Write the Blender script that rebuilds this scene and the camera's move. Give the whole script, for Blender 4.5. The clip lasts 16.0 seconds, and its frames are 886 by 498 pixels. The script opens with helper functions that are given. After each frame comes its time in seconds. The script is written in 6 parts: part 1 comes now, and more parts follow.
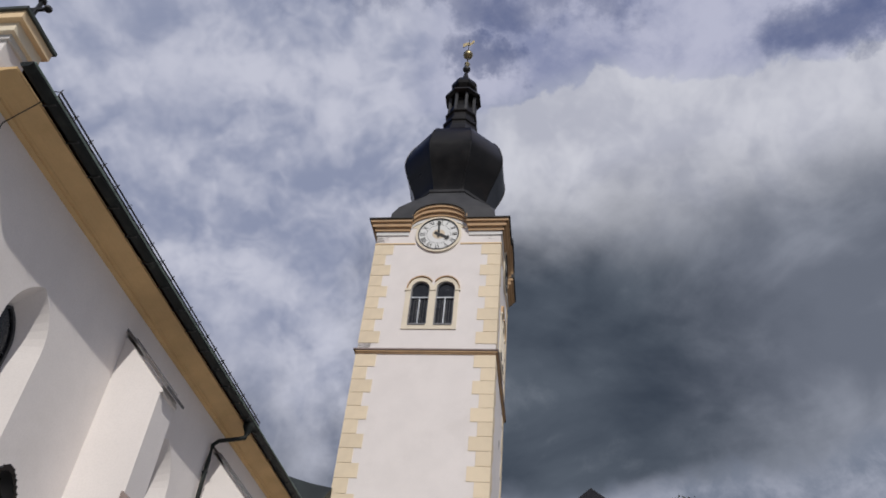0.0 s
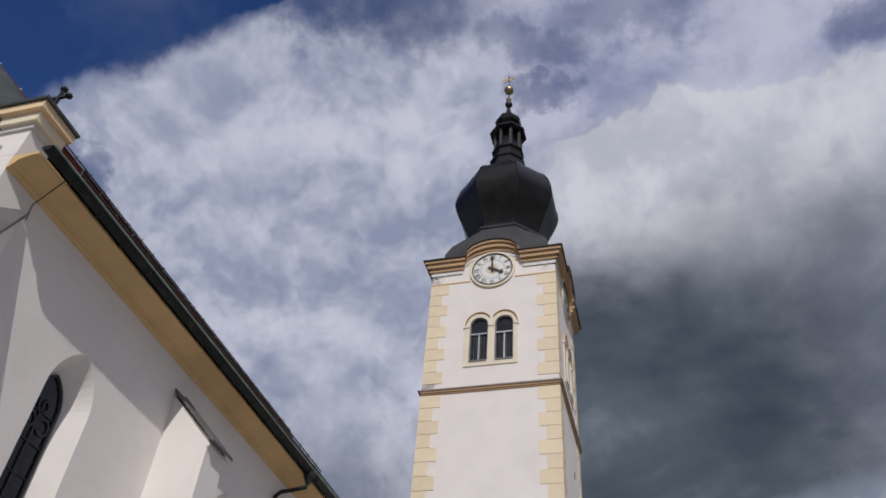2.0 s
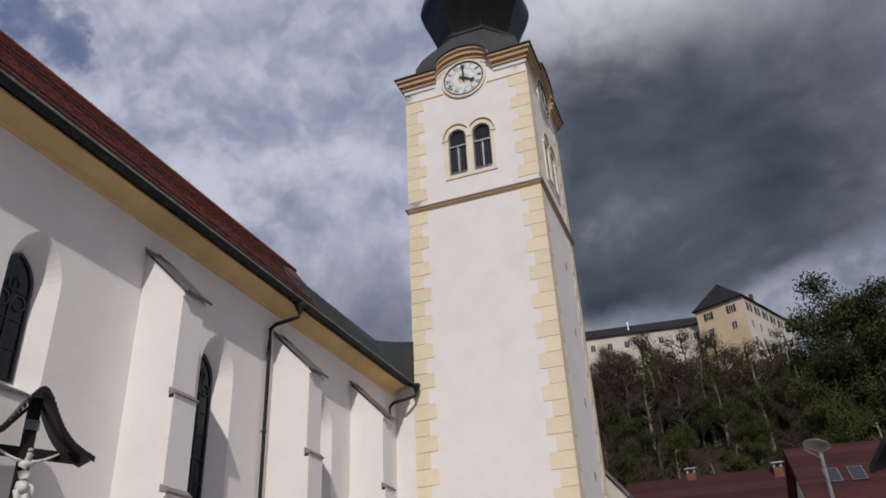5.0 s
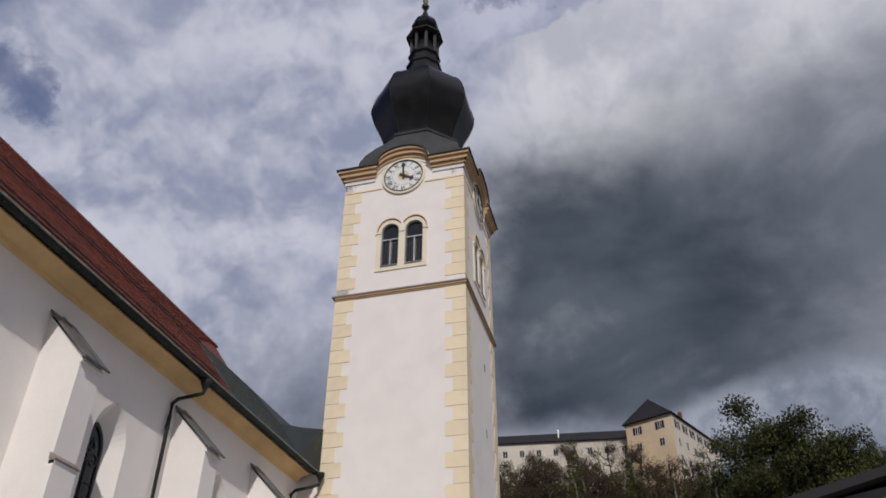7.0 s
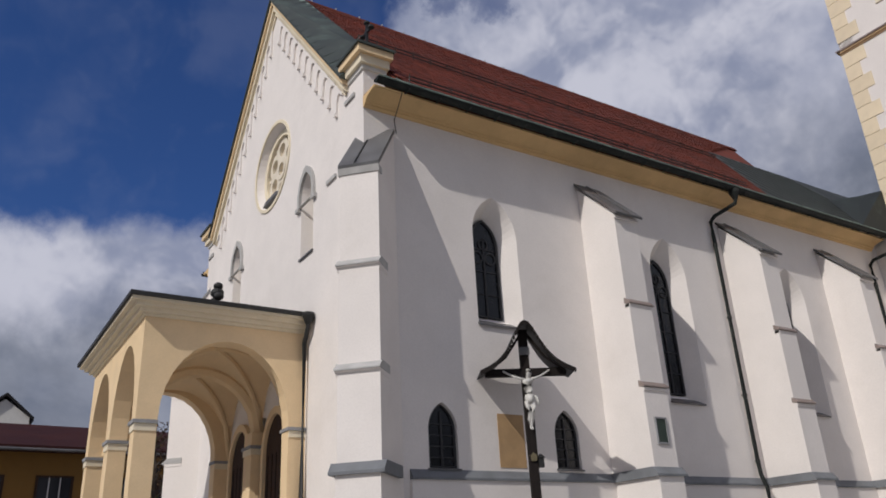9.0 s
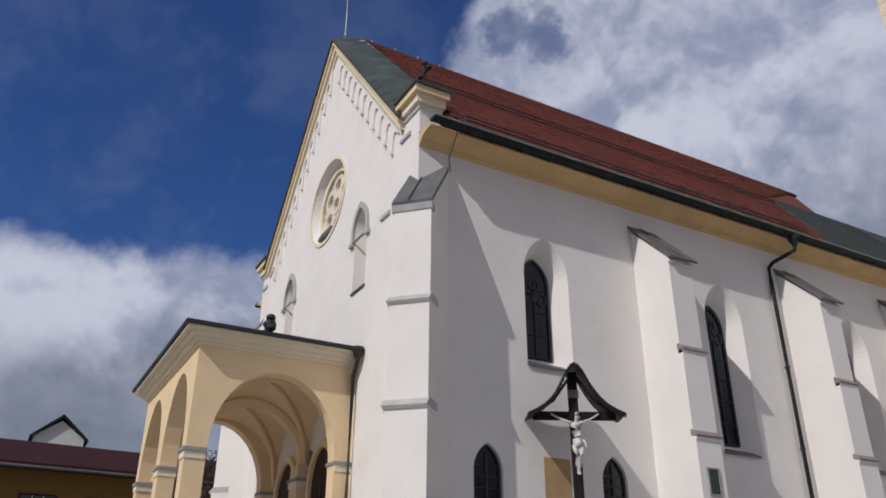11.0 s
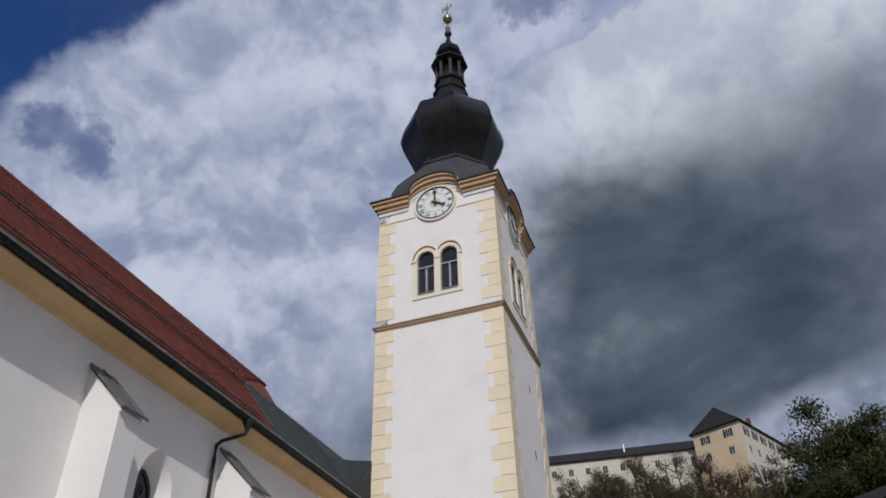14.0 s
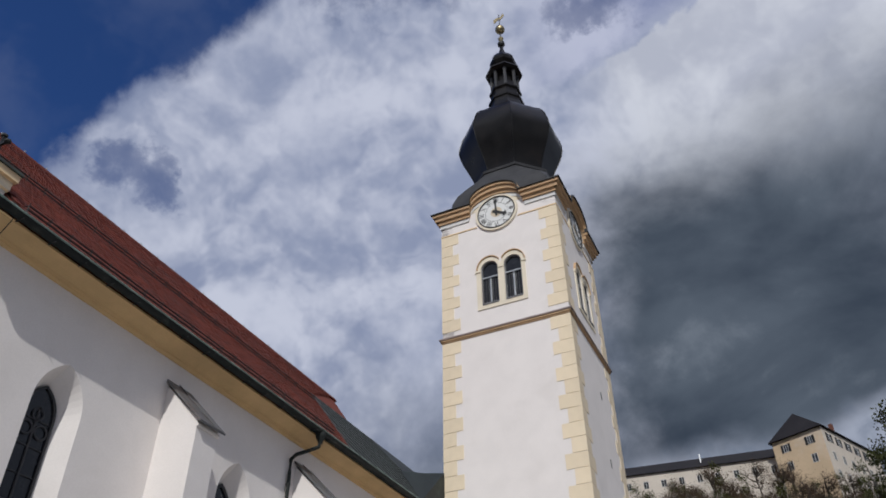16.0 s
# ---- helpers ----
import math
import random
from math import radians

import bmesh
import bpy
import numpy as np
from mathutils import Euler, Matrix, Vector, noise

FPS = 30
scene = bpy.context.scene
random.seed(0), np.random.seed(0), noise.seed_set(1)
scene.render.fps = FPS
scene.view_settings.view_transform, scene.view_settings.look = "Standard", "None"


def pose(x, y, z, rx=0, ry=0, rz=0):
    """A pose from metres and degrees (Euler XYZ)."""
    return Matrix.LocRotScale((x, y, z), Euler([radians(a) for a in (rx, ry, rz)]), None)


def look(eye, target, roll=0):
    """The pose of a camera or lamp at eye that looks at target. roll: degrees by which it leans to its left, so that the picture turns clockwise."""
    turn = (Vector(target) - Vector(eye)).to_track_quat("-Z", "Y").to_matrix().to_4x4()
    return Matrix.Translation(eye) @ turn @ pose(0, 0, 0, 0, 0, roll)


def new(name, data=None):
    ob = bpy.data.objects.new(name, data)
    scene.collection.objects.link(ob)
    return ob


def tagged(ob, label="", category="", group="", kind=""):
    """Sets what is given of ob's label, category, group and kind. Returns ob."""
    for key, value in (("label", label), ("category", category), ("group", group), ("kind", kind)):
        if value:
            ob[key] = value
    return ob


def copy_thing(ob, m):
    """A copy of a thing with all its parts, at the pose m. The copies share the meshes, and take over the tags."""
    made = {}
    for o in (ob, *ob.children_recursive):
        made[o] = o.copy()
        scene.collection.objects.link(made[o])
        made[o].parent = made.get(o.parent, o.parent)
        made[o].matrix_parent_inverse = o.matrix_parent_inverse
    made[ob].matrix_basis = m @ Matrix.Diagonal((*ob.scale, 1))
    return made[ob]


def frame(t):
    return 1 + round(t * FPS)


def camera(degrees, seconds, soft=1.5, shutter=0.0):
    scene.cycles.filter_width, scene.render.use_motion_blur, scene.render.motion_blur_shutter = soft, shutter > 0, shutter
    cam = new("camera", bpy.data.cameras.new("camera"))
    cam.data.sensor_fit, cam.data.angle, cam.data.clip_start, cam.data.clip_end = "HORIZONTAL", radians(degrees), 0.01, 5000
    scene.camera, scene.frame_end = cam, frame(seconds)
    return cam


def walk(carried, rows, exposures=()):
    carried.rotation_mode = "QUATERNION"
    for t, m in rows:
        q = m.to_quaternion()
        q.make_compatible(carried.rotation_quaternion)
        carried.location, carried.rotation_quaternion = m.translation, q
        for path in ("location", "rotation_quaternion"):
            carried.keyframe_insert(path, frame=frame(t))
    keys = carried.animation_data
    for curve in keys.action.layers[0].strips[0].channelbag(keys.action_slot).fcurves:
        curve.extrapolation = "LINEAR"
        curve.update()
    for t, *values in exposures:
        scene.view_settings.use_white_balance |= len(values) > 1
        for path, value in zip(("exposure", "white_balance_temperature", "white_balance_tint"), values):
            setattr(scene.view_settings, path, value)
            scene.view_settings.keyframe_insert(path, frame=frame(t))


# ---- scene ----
cam = camera(59.0, 16.0, 1.75)
PATH = [
    (0, (9.039, -29.541, 1.905), (8.762, -28.031, 3.187), 6.2),
    (0.5, (9.436, -29.512, 1.824), (9.133, -28.038, 3.142), 6.0),
    (1, (9.773, -29.415, 1.695), (9.464, -28.005, 3.079), 6.1),
    (1.5, (10.105, -29.26, 1.697), (9.632, -27.855, 3.039), 5.8),
    (2, (10.343, -29.256, 1.696), (9.875, -27.855, 3.044), 5.2),
    (2.5, (10.643, -29.165, 1.642), (10.147, -27.805, 3.022), 4.5),
    (3, (10.943, -29.213, 1.579), (10.425, -27.824, 2.922), 3.0),
    (3.5, (11.322, -29.171, 1.574), (10.733, -27.748, 2.85), 1.1),
    (4, (11.629, -29.097, 1.604), (10.952, -27.647, 2.804), -1.4),
    (4.5, (11.856, -29.035, 1.642), (11.233, -27.413, 2.633), -3.6),
    (5, (12.017, -29.062, 1.648), (11.433, -27.409, 2.611), -3.0),
    (5.2, (12.099, -29.071, 1.637), (11.545, -27.467, 2.696), -2.3),
    (7.3, (13.445, -29.422, 1.272), (13.031, -27.846, 2.431), 0.2),
    (7.5, (13.576, -29.433, 1.282), (13.068, -27.87, 2.421), -0.8),
    (8, (13.866, -29.554, 1.446), (13.009, -28.092, 2.508), -3.1),
    (8.5, (14.002, -29.625, 1.408), (12.838, -28.347, 2.414), -2.2),
    (9, (14.042, -29.646, 1.397), (12.494, -28.637, 2.162), -3.0),
    (9.2, (14.056, -29.653, 1.393), (12.436, -28.702, 2.078), -3.6),
    (11.3, (14.085, -29.67, 1.39), (12.516, -28.803, 2.278), 1.0),
    (11.5, (14.052, -29.652, 1.396), (12.52, -28.76, 2.323), -0.1),
    (12, (14.035, -29.642, 1.401), (12.631, -28.576, 2.346), 0.1),
    (12.5, (14.035, -29.642, 1.401), (12.917, -28.316, 2.398), 0.3),
    (13, (14.244, -29.457, 1.438), (13.406, -28.001, 2.524), 0.2),
    (13.5, (14.253, -29.377, 1.362), (13.634, -27.889, 2.546), -1.0),
    (14, (14.147, -29.346, 1.32), (13.611, -27.842, 2.525), -1.5),
    (14.5, (14.066, -29.36, 1.293), (13.609, -27.914, 2.598), -2.0),
    (15, (14.078, -29.346, 1.233), (13.633, -27.913, 2.556), -1.8),
    (15.5, (14.021, -29.282, 1.219), (13.52, -27.839, 2.509), -1.9),
    (16, (13.925, -29.136, 1.192), (13.257, -27.715, 2.431), -0.6),
]
# the clip's camera grows a little cooler towards the end
TONE = [(0, 0.01, 6500, 10), (5.2, 0.0, 6500, 10), (7.3, 0.01, 6600, 10), (9.2, 0.0, 6600, 10), (11.3, 0.05, 6380, 9), (13.0, 0.05, 6280, 8), (14.5, 0.05, 6180, 8), (16.0, 0.05, 6280, 8)]
walk(cam, [(t, look(eye, target, roll)) for t, eye, target, roll in PATH], TONE)

# ---- light ----
SUN_DIR = Vector((1.0, -2.65, 2.3)).normalized()
sun = new("sun", bpy.data.lights.new("sun", "SUN"))
sun.data.energy, sun.data.angle, sun.data.color = 2.58, radians(0.6), (1.0, 0.965, 0.92)
sun.matrix_world = look((40, -100, 90), Vector((40, -100, 90)) - SUN_DIR)

world = bpy.data.worlds.new("sky")
scene.world = world
world.use_nodes = True


class Nodes:
    """Small helper to write node graphs."""

    def __init__(self, tree):
        self.tree = tree

    def add(self, kind, **inputs):
        node = self.tree.nodes.new(kind)
        for key, value in inputs.items():
            if key.startswith("_"):
                continue
            name = key.replace("__", " ")
            self.put(node.inputs[name], value)
        return node

    def put(self, socket, value):
        if isinstance(value, bpy.types.NodeSocket):
            self.tree.links.new(value, socket)
        else:
            socket.default_value = value

    def math(self, op, a, b=0.0, c=0.0, clamp=False):
        node = self.tree.nodes.new("ShaderNodeMath")
        node.operation, node.use_clamp = op, clamp
        for n, v in enumerate((a, b, c)):
            self.put(node.inputs[n], v)
        return node.outputs[0]

    def ramp(self, x, lo, hi, out_lo=0.0, out_hi=1.0):
        node = self.tree.nodes.new("ShaderNodeMapRange")
        node.interpolation_type = "SMOOTHSTEP"
        for n, v in enumerate((x, lo, hi, out_lo, out_hi)):
            self.put(node.inputs[n], v)
        return node.outputs[0]

    def noise(self, vec, scale, detail=4.0, rough=0.55, distort=0.0):
        node = self.tree.nodes.new("ShaderNodeTexNoise")
        self.put(node.inputs["Vector"], vec)
        node.inputs["Scale"].default_value, node.inputs["Detail"].default_value = scale, detail
        node.inputs["Roughness"].default_value, node.inputs["Distortion"].default_value = rough, distort
        return node.outputs[0]

    def dot(self, vec, d):
        node = self.tree.nodes.new("ShaderNodeVectorMath")
        node.operation = "DOT_PRODUCT"
        self.put(node.inputs[0], vec)
        node.inputs[1].default_value = d
        return node.outputs["Value"]

    def mix(self, f, a, b, blend="MIX"):
        node = self.tree.nodes.new("ShaderNodeMix")
        node.data_type, node.blend_type = "RGBA", blend
        self.put(node.inputs[0], f)
        for n, v in ((6, a), (7, b)):
            self.put(node.inputs[n], (*v, 1.0) if isinstance(v, tuple) and len(v) == 3 else v)
        return node.outputs[2]


def build_sky():
    nt = world.node_tree
    nt.nodes.clear()
    g = Nodes(nt)
    sky = nt.nodes.new("ShaderNodeTexSky")
    sky.sky_type, sky.sun_disc = "NISHITA", False
    sky.sun_elevation = math.asin(SUN_DIR.z)
    sky.sun_rotation = math.atan2(SUN_DIR.x, SUN_DIR.y)
    sky.altitude, sky.dust_density, sky.ozone_density = 500, 0.3, 3.0
    d = nt.nodes.new("ShaderNodeTexCoord").outputs["Generated"]
    x, y, z = g.dot(d, (1, 0, 0)), g.dot(d, (0, 1, 0)), g.dot(d, (0, 0, 1))
    blue = g.mix(1.0, sky.outputs[0], (0.031, 0.047, 0.080), "MULTIPLY")

    def vec(op, a, b):
        node = nt.nodes.new("ShaderNodeVectorMath")
        node.operation = op
        g.put(node.inputs[0], a)
        g.put(node.inputs[1], b)
        return node.outputs[0]

    def puffs(v, scale):
        """Rounded heaps at several sizes, their outlines stirred."""
        stir = nt.nodes.new("ShaderNodeTexNoise")
        g.put(stir.inputs["Vector"], v)
        stir.inputs["Scale"].default_value, stir.inputs["Detail"].default_value = scale * 1.3, 4.0
        w = vec("ADD", v, vec("MULTIPLY", vec("SUBTRACT", stir.outputs["Color"], (0.5, 0.5, 0.5)), (0.30, 0.30, 0.22)))
        vor = nt.nodes.new("ShaderNodeTexVoronoi")
        vor.feature, vor.normalize = "SMOOTH_F1", True
        g.put(vor.inputs["Vector"], w)
        for key, val in (("Scale", scale), ("Detail", 3.0), ("Roughness", 0.5), ("Lacunarity", 2.3), ("Smoothness", 0.55)):
            vor.inputs[key].default_value = val
        return g.ramp(vor.outputs["Distance"], 0.10, 0.62, 1.0, 0.0)

    big, mid, fine = g.noise(d, 2.6, 5.0, 0.50, 0.3), g.noise(d, 6.0, 6.0, 0.55, 0.3), g.noise(d, 17.0, 7.0, 0.60, 0.2)
    heap = puffs(d, 5.0)
    above = puffs(vec("ADD", d, (0.012, -0.02, 0.035)), 5.0)
    deg = 180.0 / math.pi
    az = g.math("MULTIPLY", g.math("ARCTAN2", g.math("MULTIPLY", x, -1.0), y), deg)   # to the left of the tower's side
    el = g.math("MULTIPLY", g.math("ARCSINE", z), deg)
    ruffle = g.math("ADD", g.math("MULTIPLY_ADD", mid, 7.0, -3.5), g.math("ADD", g.math("MULTIPLY_ADD", fine, 5.0, -2.5), g.math("MULTIPLY_ADD", heap, 2.4, -1.2)))

    shear = nt.nodes.new("ShaderNodeTexNoise")
    g.put(shear.inputs["Vector"], d)
    shear.inputs["Scale"].default_value, shear.inputs["Detail"].default_value, shear.inputs["Roughness"].default_value = 9.0, 7.0, 0.62
    sway, lift = g.dot(shear.outputs["Color"], (1, 0, 0)), g.dot(shear.outputs["Color"], (0, 1, 0))

    def spot(a, e, ra, re):
        """A ragged rent in the cloud round one direction."""
        u = g.math("MULTIPLY", g.math("SUBTRACT", g.math("MULTIPLY_ADD", sway, 22.0, az), a + 11.0), 1.0 / ra)
        v = g.math("MULTIPLY", g.math("SUBTRACT", g.math("MULTIPLY_ADD", lift, 12.0, el), e + 6.0), 1.0 / re)
        return g.ramp(g.math("ADD", g.math("MULTIPLY", u, u), g.math("MULTIPLY", v, v)), 2.2, 0.0)

    # broad white and lilac-grey cloud, softly modelled
    lit = g.math("MULTIPLY_ADD", g.math("SUBTRACT", heap, above), 0.55, g.math("MULTIPLY_ADD", mid, 0.55, g.math("MULTIPLY_ADD", big, 0.50, g.math("MULTIPLY_ADD", fine, 0.14, -0.10))))
    cloud = g.mix(g.ramp(lit, 0.28, 0.68), (0.27, 0.305, 0.435), (0.575, 0.59, 0.695))
    # grey lower part behind the nave and the tower
    low = g.ramp(g.math("MULTIPLY_ADD", big, 12.0, g.math("MULTIPLY_ADD", ruffle, 0.9, g.math("ADD", el, -6.0))), 33.0, 21.0, 0.0, 0.75)
    low = g.math("MULTIPLY", low, g.ramp(az, 38.0, 25.0))
    cloud = g.mix(low, cloud, g.mix(g.ramp(mid, 0.40, 0.66), (0.10, 0.118, 0.152), (0.27, 0.295, 0.365)))
    bank = g.math("MULTIPLY", g.ramp(g.math("MULTIPLY_ADD", ruffle, 0.8, el), 20.5, 14.0, 0.0, 0.8), g.ramp(az, 52.0, 62.0))
    cloud = g.mix(bank, cloud, g.mix(g.ramp(mid, 0.40, 0.66), (0.12, 0.145, 0.20), (0.22, 0.25, 0.33)))
    # one great cumulus over the hill: crisp head, pale flank, dark base with torn wisps
    side = g.ramp(g.math("MULTIPLY_ADD", ruffle, 0.8, az), 13.0, 5.0)
    rim = g.math("MULTIPLY_ADD", g.math("ABSOLUTE", g.math("ADD", az, 7.5)), -0.14, 52.4)
    over = g.math("SUBTRACT", g.math("MULTIPLY_ADD", heap, -1.6, g.math("MULTIPLY_ADD", ruffle, 0.62, g.math("ADD", el, 0.8))), rim)
    veil = g.mix(g.ramp(g.math("MULTIPLY_ADD", fine, 0.35, mid), 0.50, 0.82), (0.245, 0.275, 0.43), (0.50, 0.515, 0.65))
    cloud = g.mix(g.math("MULTIPLY", g.ramp(over, -0.4, 1.2), g.ramp(az, 20.0, 8.0)), cloud, veil)
    flank = g.mix(g.ramp(lit, 0.34, 0.64), (0.47, 0.485, 0.57), (0.63, 0.64, 0.71))
    head = g.math("MULTIPLY", g.ramp(over, 0.22, -0.22), side)
    cloud = g.mix(head, cloud, flank)
    slant = nt.nodes.new("ShaderNodeMapping")
    g.put(slant.inputs["Vector"], d)
    slant.inputs["Rotation"].default_value = (0, -0.62, 0)
    slant.inputs["Scale"].default_value = (0.7, 0.7, 1.35)
    torn = g.noise(slant.outputs[0], 4.6, 7.0, 0.52, 0.35)
    dark = g.mix(g.ramp(torn, 0.34, 0.66), (0.040, 0.053, 0.077), (0.100, 0.121, 0.155))
    dark = g.mix(g.ramp(g.math("ADD", torn, g.math("MULTIPLY_ADD", fine, 0.5, -0.25)), 0.57, 0.76, 0.0, 0.5), dark, (0.22, 0.245, 0.29))
    far = g.ramp(g.math("MULTIPLY_ADD", ruffle, 1.5, g.math("MULTIPLY_ADD", el, -0.25, az)), -13.0, -29.0, 0.0, 0.85)
    dark = g.mix(far, dark, g.mix(g.ramp(torn, 0.36, 0.62), (0.17, 0.19, 0.24), (0.37, 0.395, 0.47)))
    brow = g.math("MULTIPLY_ADD", torn, 9.0, g.math("MULTIPLY_ADD", ruffle, 0.30, g.math("MULTIPLY_ADD", g.math("MAXIMUM", az, -13.0), 0.04, g.math("ADD", el, -4.5))))
    under = g.ramp(brow, 47.0, 37.8)
    wide = g.ramp(g.math("MULTIPLY_ADD", ruffle, 1.3, az), 21.0, 8.5)
    hem = g.math("ADD", g.math("MULTIPLY_ADD", az, 0.12, el), g.math("MULTIPLY_ADD", torn, 6.0, g.math("MULTIPLY_ADD", ruffle, 0.45, -3.0)))
    base = g.ramp(hem, 21.8, 24.4)
    pale = g.mix(g.ramp(fine, 0.35, 0.65), (0.20, 0.23, 0.30), (0.36, 0.385, 0.47))
    cloud = g.mix(g.math("MULTIPLY", under, wide), cloud, g.mix(base, pale, dark))
    # clear blue gap over the gable, a hole beside it, and rents above the spire
    rise = g.math("MAXIMUM", g.math("SUBTRACT", el, 38.0), 0.0)
    brink = g.math("SUBTRACT", 60.0, g.math("ADD", g.math("MULTIPLY", rise, 0.35), g.math("MULTIPLY", g.math("MULTIPLY", rise, rise), 0.036)))
    clear = g.ramp(g.math("SUBTRACT", g.math("MULTIPLY_ADD", ruffle, 1.1, az), brink), -1.2, 2.2)
    clear = g.math("MULTIPLY", clear, g.ramp(g.math("MULTIPLY_ADD", ruffle, 0.7, el), 22.0, 24.5))
    clear = g.math("MULTIPLY", clear, g.ramp(az, 150.0, 120.0))
    for a, e, ra, re, k in ((53.5, 40.2, 2.3, 1.7, 0.62), (6.5, 53.4, 4.5, 1.3, 0.6), (9.0, 57.0, 6.0, 1.8, 0.5), (-3.0, 59.0, 9.0, 2.0, 0.5), (-31.0, 52.0, 7.0, 2.0, 0.6), (38.0, 60.0, 20.0, 4.0, 0.9)):
        clear = g.math("MAXIMUM", clear, g.math("MULTIPLY", spot(a, e, ra, re), k))
    wisp = g.ramp(g.math("MULTIPLY_ADD", mid, 0.6, g.math("MULTIPLY", heap, 0.4)), 0.52, 0.74, 0.0, 0.06)
    col = g.mix(clear, cloud, g.mix(wisp, blue, cloud))
    bg = g.add("ShaderNodeBackground", Color=col, Strength=0.92)
    out = nt.nodes.new("ShaderNodeOutputWorld")
    nt.links.new(bg.outputs[0], out.inputs[0])


build_sky()


# ---- materials ----
def material(name, base, rough=0.8, metal=0.0, vary=0.12, scale=3.0, fine=40.0, bump=0.15, stain=None, stain_scale=0.7,
             stain_amount=0.3, random_tint=0.0, stretch=(1, 1, 1), grain=0.06, spec=None):
    """Procedural surface: base colour, blotches at two scales, stains and fine relief."""
    m = bpy.data.materials.new(name)
    m.use_nodes = True
    g = Nodes(m.node_tree)
    b = m.node_tree.nodes["Principled BSDF"]
    co = m.node_tree.nodes.new("ShaderNodeTexCoord").outputs["Object"]
    mp = g.add("ShaderNodeMapping", Vector=co)
    mp.inputs["Scale"].default_value = stretch
    v = mp.outputs[0]
    n1, n2 = g.noise(v, scale, 5.0), g.noise(v, fine, 3.0)
    dark = tuple(c * (1 - vary) for c in base)
    lite = tuple(min(1.0, c * (1 + vary * 0.6)) for c in base)
    col = g.mix(g.ramp(n1, 0.3, 0.7), dark, lite)
    col = g.mix(g.ramp(n2, 0.35, 0.75, 0.0, grain * 4), col, tuple(c * 0.8 for c in base))
    if stain:
        s = g.noise(v, stain_scale, 7.0, 0.65, 0.4)
        col = g.mix(g.ramp(s, 0.5, 0.75, 0.0, stain_amount), col, stain)
    if random_tint:
        info = m.node_tree.nodes.new("ShaderNodeObjectInfo").outputs["Random"]
        isl = m.node_tree.nodes.new("ShaderNodeNewGeometry").outputs["Random Per Island"]
        r = g.math("FRACT", g.math("ADD", info, isl))
        hsv = g.add("ShaderNodeHueSaturation", Color=col, Value=g.ramp(r, 0.0, 1.0, 1 - random_tint, 1 + random_tint))
        col = hsv.outputs[0]
    g.put(b.inputs["Base Color"], col)
    b.inputs["Metallic"].default_value = metal
    b.inputs["Specular IOR Level"].default_value = spec if spec is not None else (0.2 if rough > 0.65 else 0.5)
    g.put(b.inputs["Roughness"], g.ramp(n1, 0.2, 0.8, max(0.02, rough - 0.08), min(1.0, rough + 0.08)))
    if bump:
        bp = g.add("ShaderNodeBump", Height=g.math("MULTIPLY_ADD", n2, 0.4, n1), Strength=bump, Distance=0.02)
        g.put(b.inputs["Normal"], bp.outputs[0])
    return m


